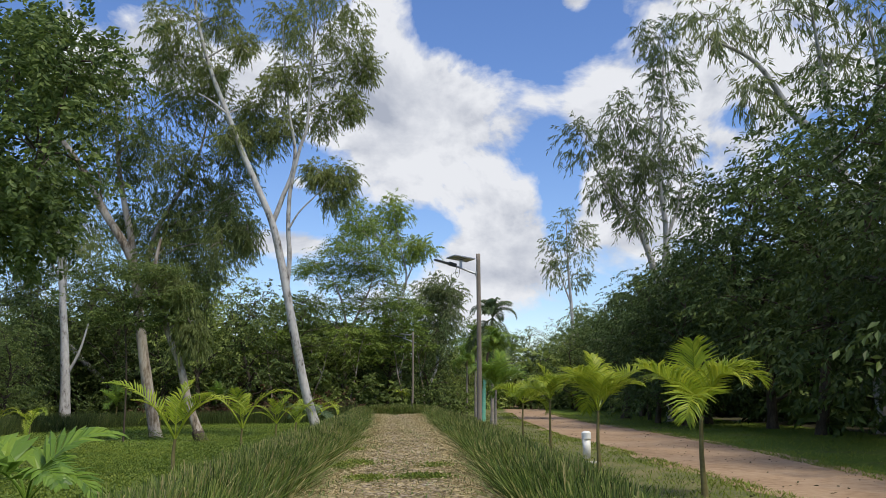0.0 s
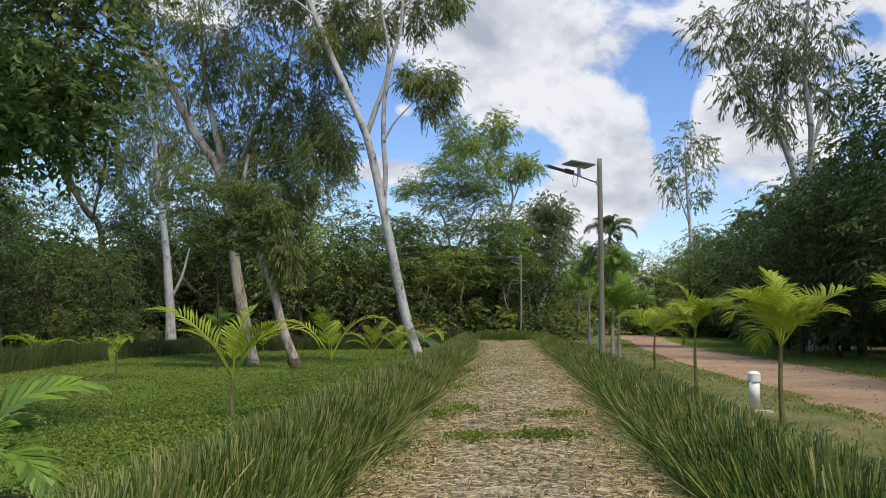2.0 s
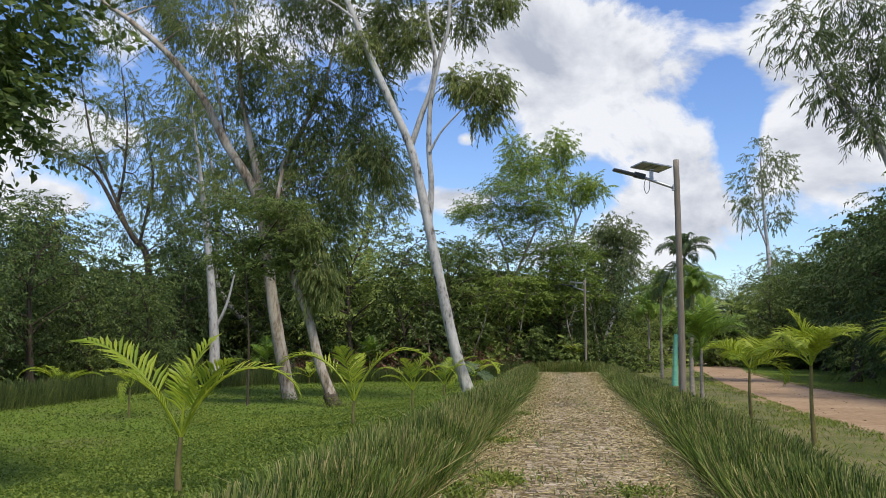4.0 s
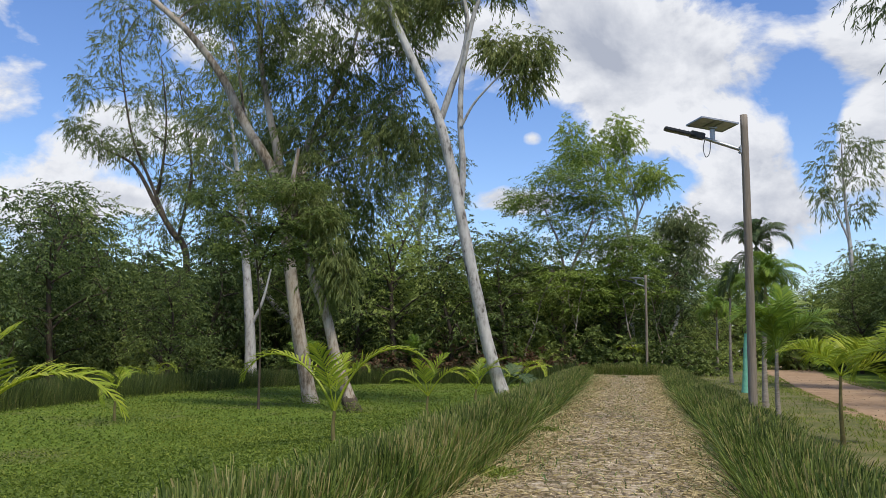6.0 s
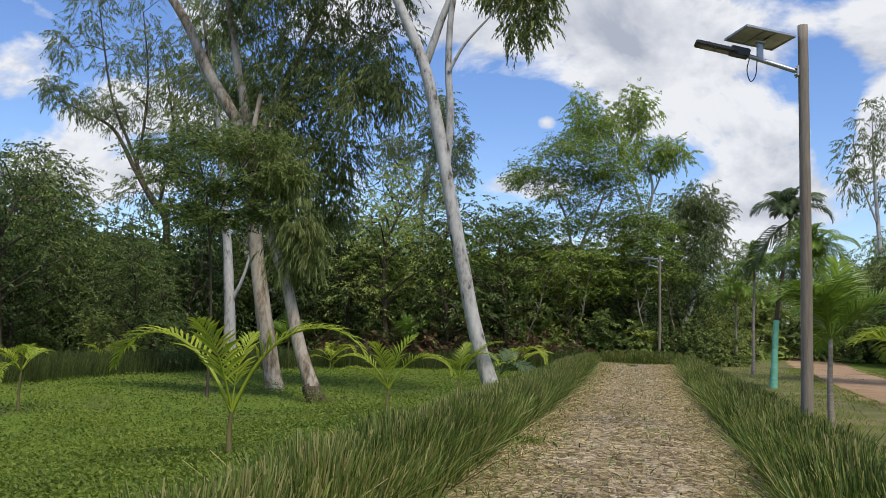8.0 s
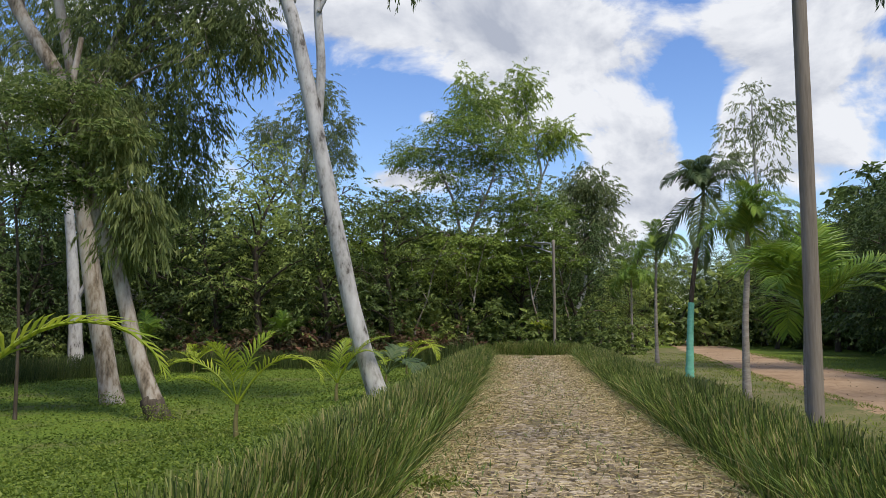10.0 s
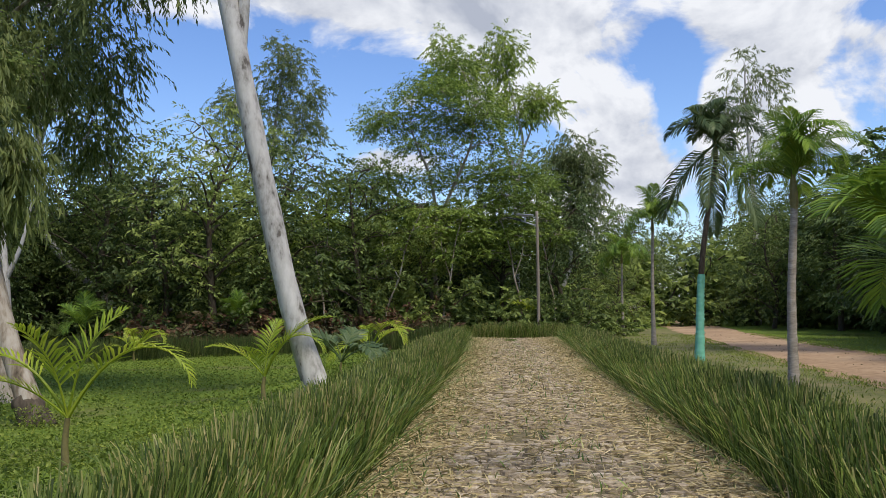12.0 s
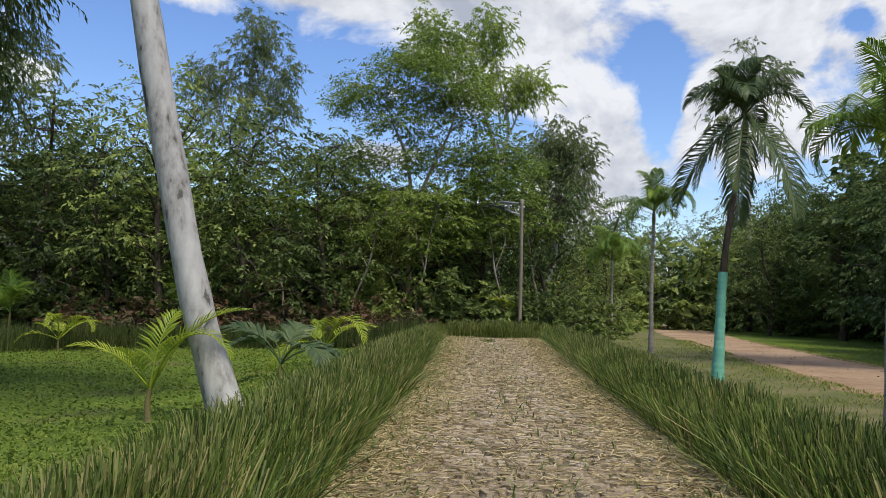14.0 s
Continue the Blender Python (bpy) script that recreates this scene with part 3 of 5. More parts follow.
# pale leaning gum beside the path, two stems
GUM = (-5.5, 37.2)
tree("gum_tree", (*GUM, 0), [
    ([(0.00, 0.0, -0.10), (-0.59, 0.0, 1.70), (-1.32, 0.0, 4.95), (-1.93, 0.0, 7.78), (-2.37, 0.0, 9.36), (-3.08, 0.0, 10.95), (-3.94, 0.0, 12.85), (-4.68, 0.0, 14.64), (-5.43, 0.0, 16.45), (-6.06, 0.0, 18.44), (-6.43, 0.0, 20.18), (-6.72, 0.0, 22.24)], 0.215, 0.05),
    ([(-2.30, 0.2, 9.34), (-1.88, 0.2, 10.60), (-1.54, 0.2, 11.55), (-1.42, 0.2, 12.77), (-1.75, 0.2, 14.57), (-2.00, 0.2, 16.82), (-2.22, 0.2, 19.11)], 0.12, 0.03),
    ([(-1.58, 0.1, 5.98), (-1.50, 0.1, 7.67), (-1.60, 0.1, 9.11), (-1.55, 0.1, 10.84), (-1.19, 0.1, 12.74), (-0.88, 0.1, 13.84), (-0.81, 0.1, 15.93), (-0.66, 0.1, 18.49), (-0.62, 0.1, 21.11)], 0.12, 0.03),
    ([(-4.65, -0.1, 14.46), (-5.33, -0.1, 15.02), (-5.96, -0.1, 15.41)], 0.06, 0.03),
    ([(-1.55, 0.0, 8.96), (-1.09, 0.0, 9.75), (-0.33, 0.0, 10.55), (0.17, 0.0, 11.22)], 0.05, 0.015)],
    [(-0.5, -0.4, 18.7, 1.4, 1.2), (1.0, -0.0, 18.0, 1.1, 1.1), (-1.5, 0.4, 17.0, 1.2, 1.2), (-2.7, 0.7, 13.5, 0.7, 0.6), (-0.5, 1.1, 14.7, 1.0, 0.8), (-0.3, -0.1, 11.7, 0.4, 0.4), (0.8, 0.3, 11.6, 0.6, 0.5), (-3.5, 0.6, 15.0, 0.5, 0.6), (-7.8, 1.0, 17.6, 1.0, 1.0), (-4.0, -0.2, 17.9, 0.5, 0.5), (-7.9, 0.2, 19.4, 1.1, 1.1), (-6.5, 0.6, 21.8, 1.8, 1.2), (1.8, 0.9, 17.1, 0.4, 0.5)] +
    [(-2.3, 0.6, 19.4, 1.2, 1.2), (0.2, 1.0, 16.3, 1.3, 1.0), (-2.5, -0.3, 15.8, 0.7, 0.8), (-1.9, 0.1, 14.1, 0.7, 0.6), (1.1, 0.5, 15.2, 0.5, 0.6), (0.3, 0.9, 11.0, 0.7, 0.7), (-4.3, -0.3, 13.3, 0.5, 0.5), (-6.8, 0.0, 18.7, 1.2, 1.2), (-5.7, 0.4, 16.6, 0.7, 0.7), (-5.3, 0.8, 19.8, 0.9, 0.9), (-1.4, 1.2, 22.0, 1.8, 1.2), (0.8, -0.1, 20.4, 1.3, 1.0), (-4.5, 0.3, 22.1, 1.2, 1.0)],
    BARK_GUM, LEAF_GUM, 0.17, 0.042, 24, 132, 0.9, 0.26, 0.05, back=0.3,
    label="tall pale-barked gum tree leaning over the lawn", group="gum trees")

# pair with peeling bark on the lawn
C = (-13.4, 39.7)
tree("gum_tree", (*C, 0), [
    ([(0.00, 0.0, -0.10), (-0.71, 0.0, 3.17), (-1.13, 0.0, 5.53), (-1.71, 0.0, 8.44), (-3.22, 0.0, 10.84), (-4.37, 0.0, 12.91), (-6.09, 0.0, 15.00), (-8.19, 0.0, 16.82), (-9.47, 0.0, 17.73), (-10.86, 0.0, 19.07)], 0.27, 0.06),
    ([(-1.56, 0.5, 7.29), (-1.97, 0.5, 9.53), (-2.42, 0.5, 11.30), (-2.90, 0.5, 13.62), (-3.12, 0.5, 15.96), (-3.49, 0.5, 18.63)], 0.2, 0.03),
    ([(-1.38, 0.5, 6.56), (-0.81, 0.5, 9.73), (0.17, 0.5, 11.67), (1.15, 0.5, 13.87), (1.61, 0.5, 16.37)], 0.15, 0.03),
    ([(-0.60, 0.3, 9.92), (0.78, 0.3, 10.60), (2.28, 0.3, 11.26), (3.51, 0.3, 11.93)], 0.07, 0.02),
    ([(-3.37, 0.3, 10.92), (-3.88, 0.3, 13.61), (-4.49, 0.3, 15.47)], 0.06, 0.02)],
    [(-1.7, -1.4, 14.8, 1.2, 1.2), (1.9, -0.5, 13.2, 1.4, 1.2), (1.5, 0.4, 10.6, 1.3, 1.1), (0.1, 1.3, 9.4, 1.0, 1.0), (-1.9, 2.2, 13.0, 1.3, 1.3), (4.1, -0.7, 9.7, 0.6, 0.8), (-0.4, 0.2, 10.4, 1.1, 1.0), (-5.8, 1.1, 16.8, 1.1, 1.0), (0.8, 2.0, 6.7, 0.6, 0.9), (0.2, -0.9, 13.2, 1.1, 1.0), (0.9, -0.0, 12.0, 1.1, 1.0), (0.4, 0.9, 18.4, 1.9, 1.1), (-8.5, 1.8, 19.4, 1.5, 1.2), (-0.1, -1.1, 8.4, 0.8, 0.8), (0.8, -0.2, 16.6, 1.3, 1.0), (-1.8, 0.7, 14.4, 1.0, 1.0), (-1.5, 1.5, 10.0, 0.9, 0.9)] +
    [(-0.4, 0.9, 15.9, 1.5, 1.3), (2.8, 1.8, 12.0, 1.0, 1.1), (3.0, -1.1, 9.0, 1.0, 1.0), (0.8, -0.2, 7.4, 0.8, 0.8), (-3.0, 0.7, 13.4, 0.9, 0.9), (-2.7, 1.6, 11.0, 0.7, 0.7), (-2.9, -1.3, 15.3, 0.9, 0.9), (2.4, -0.4, 15.9, 1.3, 1.0), (3.0, 0.5, 13.5, 0.8, 0.8), (1.5, 1.4, 8.0, 0.6, 0.7), (-2.4, 2.3, 18.8, 2.0, 1.1), (-3.7, -0.6, 17.9, 1.6, 1.1), (3.2, 0.3, 14.9, 0.7, 0.8), (-0.8, 1.2, 7.6, 0.7, 0.7), (-7.4, 2.1, 18.0, 0.9, 0.9), (3.1, -0.8, 10.5, 0.8, 0.8), (0.3, 0.1, 11.1, 1.0, 1.0)],
    BARK_PINK, LEAF_GUM, 0.17, 0.042, 24, 120, 0.95, 0.30, 0.06,
    label="large gum tree with peeling brown and cream bark", group="gum trees")
B = (-10.3, 36.4)
GUM_B = tree("gum_tree", (*B, 0), [
    ([(0.00, 0.0, -0.10), (-0.67, 0.0, 1.62), (-1.14, 0.0, 3.27), (-1.69, 0.0, 4.53), (-2.10, 0.0, 5.81), (-2.49, 0.0, 7.33), (-2.30, 0.0, 8.85)], 0.2, 0.06)],
    [(-0.7, -0.4, 5.1, 0.4, 0.5), (-1.1, 0.1, 4.1, 0.3, 0.6), (-0.4, -0.2, 4.5, 0.3, 0.5), (-1.7, 0.3, 5.8, 0.4, 0.5), (-2.2, -0.0, 7.1, 0.6, 0.5), (-1.2, -0.3, 6.6, 0.5, 0.5)],
    BARK_PINK, LEAF_GUM, 0.24, 0.04, 16, 84, 1.2, 0.24, 0.05,
    label="leaning gum tree with grey bark and a dark stump foot", group="gum trees")
v, f = tube(smooth_line([(0.0, 0, -0.1), (-0.12, 0, 0.16), (-0.3, 0, 0.48)], 9), np.array([0.33, 0.32, 0.305, 0.29, 0.28, 0.27, 0.262, 0.25, 0.215]), 11, 0.08)
held("stump_bark", mesh_np("stump_bark", v, f, smooth=True), BARK_DARK, GUM_B, "rough dark bark round the foot")
D = (-25.0, 56.0)
tree("gum_tree", (*D, 0), [
    ([(0, 0, -0.1), (-0.2, 0, 3.0), (-0.6, 0, 6.5), (-1.2, 0, 10.5), (-2.0, 0, 15.0)], 0.30, 0.05),
    ([(-0.15, 0, 2.6), (0.5, 0, 4.0), (0.9, 0, 5.6)], 0.10, 0.04)],
    [(-1.2, 0.2, 11.8, 1.8, 1.6), (-2.6, 0.2, 13.8, 1.9, 1.6), (-0.8, 0.2, 14.8, 1.9, 1.5), (-2.0, 0.2, 16.6, 1.6, 1.3), (0.4, 0, 9.8, 1.4, 1.1), (-3.4, 0, 11.0, 1.4, 1.2)],
    BARK_GUM, LEAF_GUM, 0.32, 0.06, 16, 72, 0.8, 0.42, 0.07, size=1.2,
    label="slim white-barked gum tree behind the grass hedge", group="gum trees")
# open-crowned gum leaning out beyond the woodland, farther left
OPEN = (-32.3, 60.0)
tree("gum_tree", (*OPEN, 0), [
        ([(0.00, 0.0, -0.10), (-0.15, 0.0, 7.83), (-1.44, 0.0, 9.86), (-2.90, 0.0, 11.94), (-4.63, 0.0, 14.48), (-6.54, 0.0, 15.60), (-9.92, 0.0, 17.03)], 0.26, 0.03),
        ([(-1.93, 0.0, 10.69), (-3.44, 0.0, 13.60), (-4.98, 0.0, 16.59), (-5.89, 0.0, 20.02), (-6.55, 0.0, 23.08)], 0.13, 0.03),
        ([(-2.88, 0.0, 11.73), (-2.38, 0.0, 14.80), (-2.33, 0.0, 18.14), (-3.02, 0.0, 22.41)], 0.12, 0.03),
        ([(-0.96, 0.0, 9.04), (-0.08, 0.0, 13.48), (-0.42, 0.0, 15.96), (-1.29, 0.0, 19.76)], 0.12, 0.03)],
    [(-6.5, -1.0, 22.5, 1.7, 1.4), (-8.5, -0.3, 20.3, 1.6, 1.3), (-2.3, 0.4, 20.4, 1.4, 1.3), (-1.8, 1.1, 15.4, 1.9, 1.8), (1.0, 1.8, 21.5, 1.8, 1.8), (-7.2, -0.5, 16.4, 1.0, 0.7), (-6.4, 0.2, 26.2, 1.6, 1.1), (-3.9, 1.0, 26.7, 1.7, 1.2), (-2.4, 1.7, 13.3, 1.3, 1.2), (2.7, -0.6, 17.3, 1.4, 1.4), (-2.6, 0.1, 10.3, 1.1, 1.0)] +
    [(-4.8, 0.9, 24.1, 2.1, 1.6), (-6.3, 1.6, 20.3, 1.7, 1.5), (-3.1, -0.7, 16.7, 1.6, 1.4), (0.2, -0.0, 18.0, 1.6, 1.5), (-0.2, 0.7, 12.0, 1.7, 1.5), (1.8, 1.4, 13.7, 1.9, 1.7), (-8.8, -0.9, 17.4, 0.8, 0.6), (0.9, -0.2, 23.8, 1.6, 1.6), (-5.5, 0.5, 15.5, 1.1, 0.9), (0.7, 1.2, 9.6, 1.5, 1.5)],
    BARK_DARK, LEAF_GREY, 0.27, 0.06, 18, 84, 0.8, 0.42, 0.06,
    label="open-crowned gum tree with a forked dark trunk", group="gum trees")
tree("gum_tree", (-23.0, 66.0, 0), [
    ([(0.00, 0.0, -0.10), (-6.80, 0.0, 6.20), (-7.29, 0.0, 10.58), (-7.69, 0.0, 14.58), (-8.57, 0.0, 18.68), (-9.47, 0.0, 22.87)], 0.24, 0.04),
    ([(-7.38, 0.0, 11.46), (-6.28, 0.0, 14.98), (-5.43, 0.0, 17.63)], 0.12, 0.03),
    ([(-7.34, 0.0, 10.58), (-9.59, 0.0, 14.20), (-11.17, 0.0, 16.98)], 0.12, 0.03)],
    [(-9.8, -0.8, 18.1, 1.6, 1.4), (-8.3, 0.2, 16.0, 1.7, 1.5), (-6.5, -0.4, 13.1, 1.6, 1.4), (-9.8, 0.6, 11.6, 1.7, 1.5), (-5.2, -0.0, 10.5, 1.5, 1.3), (-11.2, -0.7, 14.6, 1.6, 1.4), (-8.3, 0.3, 19.7, 1.6, 1.4), (-5.7, -0.3, 16.2, 1.5, 1.4), (-8.6, 0.7, 9.4, 1.6, 1.4), (-11.1, 0.1, 8.9, 1.6, 1.4), (-4.6, -0.5, 13.5, 1.3, 1.2), (-9.7, 0.5, 22.1, 1.5, 1.3), (-10.4, -0.1, 11.5, 1.4, 1.3), (-5.1, -0.7, 18.3, 1.3, 1.1)],
    BARK_GUM, LEAF_GREY, 0.28, 0.065, 18, 84, 0.8, 0.44, 0.06,
    label="grey-green gum tree rising behind the lawn's trees", group="gum trees")
# gums and a layered tree behind the end of the path
tree("gum_tree", (-4.1, 80.0, 0), [
    ([(0.00, 0.0, -0.10), (-0.02, 0.0, 6.51), (-0.13, 0.0, 10.38), (-0.80, 0.0, 13.14), (-2.33, 0.0, 16.75), (-4.09, 0.0, 19.21)], 0.2, 0.04),
    ([(-0.06, 0.0, 9.99), (0.55, 0.0, 12.71), (0.00, 0.0, 15.48), (-0.56, 0.0, 18.28), (-0.74, 0.0, 19.88)], 0.12, 0.03),
    ([(-0.04, 0.0, 11.16), (0.94, 0.0, 13.29), (1.35, 0.0, 14.84)], 0.1, 0.03)],
    [(-4.8, -0.8, 19.6, 0.9, 0.8), (-3.1, 0.2, 19.0, 1.2, 0.9), (-0.7, -0.4, 19.9, 1.0, 0.9), (-0.2, 0.6, 19.2, 1.1, 0.8), (-5.1, -0.0, 18.4, 0.7, 0.6), (-2.7, -0.7, 17.4, 1.0, 0.8), (-0.8, 0.3, 17.2, 1.0, 0.9), (1.0, -0.3, 15.6, 1.1, 0.8), (2.1, 0.7, 15.6, 0.9, 0.6), (0.4, 0.1, 14.7, 0.9, 0.6), (-1.5, -0.5, 15.8, 0.9, 0.7), (-1.2, 0.5, 18.6, 0.9, 0.8), (-3.9, -0.1, 17.2, 1.0, 0.8), (2.1, -0.7, 15.8, 0.7, 0.5)],
    BARK_GUM, LEAF_LIGHT, 0.28, 0.08, 16, 80, 0.7, 0.42, 0.06,
    label="slim gum tree with bare pale limbs and tufted crown", group="gum trees")
tree("gum_tree", (-2.7, 76.0, 0), [
    ([(0.00, 0.0, -0.10), (2.03, 0.0, 3.62), (2.19, 0.0, 7.16), (2.37, 0.0, 9.66), (2.32, 0.0, 11.46)], 0.17, 0.03)],
    [(2.3, -0.8, 11.5, 1.2, 0.8), (1.1, 0.2, 10.8, 0.9, 0.7), (3.4, -0.4, 10.8, 0.9, 0.9), (2.3, 0.6, 10.1, 1.4, 0.9), (0.9, -0.0, 9.5, 0.9, 0.7), (3.5, -0.7, 9.2, 0.7, 0.9), (2.1, 0.3, 8.5, 1.3, 0.9), (3.1, -0.3, 7.5, 0.8, 0.8), (1.2, 0.7, 7.6, 0.9, 0.7), (2.2, 0.1, 6.5, 1.1, 0.8)],
    BARK_GUM, LEAF_GREY, 0.30, 0.08, 18, 84, 0.7, 0.42, 0.06,
    label="rounded grey-green gum tree behind the path's end", group="gum trees")
tree("gum_tree", (-25.9, 92.0, 0), [
    ([(0.00, 0.0, -0.10), (-0.05, 0.0, 8.95), (-0.37, 0.0, 13.34), (0.31, 0.0, 18.23), (0.99, 0.0, 23.17), (1.22, 0.0, 24.92)], 0.28, 0.04),
    ([(-0.26, 0.0, 12.85), (-1.67, 0.0, 16.32), (-2.99, 0.0, 19.33), (-3.79, 0.0, 21.35)], 0.14, 0.03)],
    [(1.2, -0.8, 24.4, 1.3, 1.1), (2.2, 0.2, 23.2, 1.1, 0.9), (0.4, -0.4, 22.6, 1.4, 1.1), (3.1, 0.6, 21.0, 1.1, 0.9), (1.5, -0.0, 20.9, 1.7, 1.3), (-2.5, -0.7, 20.4, 1.5, 1.1), (-4.4, 0.3, 20.5, 0.9, 0.8), (-0.6, -0.3, 19.9, 1.7, 1.3), (2.6, 0.7, 19.1, 1.3, 1.0), (-3.3, 0.1, 18.6, 1.7, 1.2), (0.5, -0.5, 17.9, 2.0, 1.4), (3.2, 0.5, 17.5, 1.2, 0.7), (-1.6, -0.1, 16.5, 2.0, 1.2), (1.6, -0.7, 15.6, 2.0, 1.2)],
    BARK_GUM, LEAF_GREY, 0.36, 0.085, 18, 72, 0.7, 0.5, 0.06,
    label="tall grey-green gum tree far behind the woodland", group="gum trees")
tree("layered_tree", (-7.8, 67.0, 0), [
    ([(0.00, 0.0, -0.10), (0.03, 0.0, 2.47), (-0.15, 0.0, 4.55), (0.04, 0.0, 6.64), (-0.35, 0.0, 9.06), (-1.11, 0.0, 10.90), (-1.42, 0.0, 12.44)], 0.16, 0.03),
    ([(-0.03, 0.0, 6.04), (1.00, 0.0, 8.42), (1.92, 0.0, 10.51), (2.23, 0.0, 12.63)], 0.11, 0.03),
    ([(-0.03, 0.0, 5.44), (1.30, 0.0, 6.62), (3.09, 0.0, 7.48), (4.58, 0.0, 8.05)], 0.08, 0.02),
    ([(-0.15, 0.0, 6.64), (-1.42, 0.0, 7.57), (-2.64, 0.0, 8.20)], 0.06, 0.02)],
    [(-2.3, -1.6, 12.1, 1.0, 0.4), (-1.0, -0.8, 13.4, 0.8, 0.4), (-1.1, -0.1, 12.0, 1.2, 0.5), (2.2, 0.7, 13.3, 1.1, 0.6), (0.8, 1.4, 11.8, 1.3, 0.6), (-0.6, -1.0, 10.5, 1.1, 0.4), (3.1, -0.3, 9.2, 1.2, 0.5), (5.5, 0.5, 8.7, 0.7, 0.4), (1.5, 1.2, 8.6, 1.4, 0.6), (3.8, -1.2, 7.6, 1.3, 0.5), (1.6, -0.4, 6.9, 1.3, 0.5), (-2.1, 0.3, 7.2, 0.8, 0.4), (-1.0, 1.1, 5.9, 0.9, 0.4), (0.6, -1.4, 13.2, 0.7, 0.5), (4.3, -0.6, 9.4, 0.8, 0.4)] +
    [(-3.3, 0.4, 11.8, 0.7, 0.3), (-0.4, 1.1, 14.4, 0.9, 0.5), (0.9, -1.3, 12.2, 1.1, 0.5), (2.9, -0.6, 12.0, 0.9, 0.5), (2.8, 0.2, 10.7, 1.0, 0.5), (0.9, 1.0, 10.1, 1.2, 0.6), (4.6, -1.5, 8.3, 1.1, 0.5), (-0.7, -0.7, 8.6, 1.0, 0.5), (-2.6, 0.0, 9.1, 0.9, 0.4), (-0.3, 0.8, 7.2, 1.0, 0.4), (3.0, 1.5, 6.4, 1.2, 0.5), (4.9, -0.9, 7.0, 1.0, 0.5), (2.2, -0.2, 5.4, 1.2, 0.5), (1.9, 0.6, 11.9, 1.2, 0.6), (0.9, 1.4, 15.6, 0.8, 0.6)],
    BARK_PINK, LEAF_LIGHT, 0.18, 0.08, 22, 72, 0.3, 0.5, 0.05, 0.42, sky=1.3, row=10,
    label="spreading tree with flat layers of light-green foliage", category="tree")
# across the road
E1 = (11.6, 45.5)
tree("gum_tree", (*E1, 0), [
    ([(0.8, 0.5, -0.1), (0.6, 0.2, 4.0), (0, 0, 8.0), (-0.9, 0, 10.3), (-2.2, 0, 12.0), (-3.2, 0, 14.0)], 0.24, 0.04),
    ([(0.5, 0.1, 6.5), (0.8, 0, 9.5), (0.6, 0, 12.5), (0.9, 0.1, 16.0), (1.2, 0.1, 20.0)], 0.17, 0.03),
    ([(0.7, 0, 9.0), (1.5, 0.1, 11.0), (2.0, 0.2, 13.5)], 0.10, 0.03)],
    [(-3.2, 0, 14.4, 1.2, 1.1), (-2.3, 0.1, 12.2, 0.9, 0.8), (-1.3, 0.2, 15.8, 1.5, 1.3), (0.4, 0.2, 16.0, 1.6, 1.5), (1.6, 0.1, 14.2, 1.3, 1.3), (0.2, 0, 12.6, 1.1, 1.0), (-0.7, 0.1, 10.6, 0.8, 0.7), (1.4, 0.3, 18.4, 1.3, 1.3), (1.9, 0.2, 11.6, 1.0, 0.9), (1.0, 0.2, 20.4, 1.2, 1.1), (-0.8, 0.1, 13.6, 1.1, 1.0)],
    BARK_GUM, LEAF_GREY, 0.30, 0.055, 18, 84, 0.8, 0.36, 0.06, size=1.08,
    label="fan-shaped gum tree rising over the woodland across the road", group="gum trees")
E2 = (14.2, 91.0)
tree("gum_tree", (*E2, 0), [
    ([(0, 0, -0.1), (0, 0, 9.0), (-0.3, 0, 15.0), (-0.4, 0, 21.0)], 0.25, 0.04), ([(0, 0, 11.0), (-1.2, 0, 14.5), (-2.0, 0, 17.0)], 0.11, 0.03)],
    [(-0.4, 0, 20.4, 1.5, 2.0), (0.9, 0, 17.4, 1.6, 1.6), (-1.8, 0, 17.6, 1.5, 1.6), (-2.2, 0, 15.2, 0.8, 1.2), (0.6, 0, 14.6, 1.4, 1.2), (1.4, 0, 19.4, 0.9, 1.0)],
    BARK_GUM, LEAF_GREY, 0.36, 0.075, 15, 60, 0.8, 0.45, 0.07,
    label="slender gum tree standing above the far woodland", group="gum trees")
E3 = (16.2, 31.0)
tree("gum_tree", (*E3, 0), [
    ([(0, 0, -0.1), (-0.2, 0, 5.0), (-0.9, 0, 8.3), (-2.0, 0, 9.6), (-3.0, 0, 11.2), (-4.4, 0, 12.0)], 0.22, 0.03),
    ([(-0.5, 0, 7.2), (-0.9, 0, 10.2), (-1.2, 0, 13.5)], 0.13, 0.03), ([(-0.2, 0, 6.0), (0.7, 0, 10.0), (0.6, 0, 13.0)], 0.12, 0.03)],
    [(-4.4, 0, 12.6, 0.9, 0.8), (-3.0, 0.1, 10.3, 0.6, 0.6), (-2.4, 0.2, 13.0, 1.1, 0.9), (-1.0, 0.1, 13.4, 1.3, 1.1), (0.6, 0.1, 12.6, 1.4, 1.2), (1.9, 0.2, 13.4, 1.6, 1.3), (-0.6, 0, 11.2, 0.8, 0.7), (1.6, 0.1, 10.6, 1.0, 0.9), (-0.2, 0.1, 15.2, 1.8, 1.2)],
    BARK_GUM, LEAF_GREY, 0.26, 0.045, 15, 72, 0.8, 0.32, 0.06, size=1.28,
    label="gum tree with crooked bare limbs over the dirt road", group="gum trees")

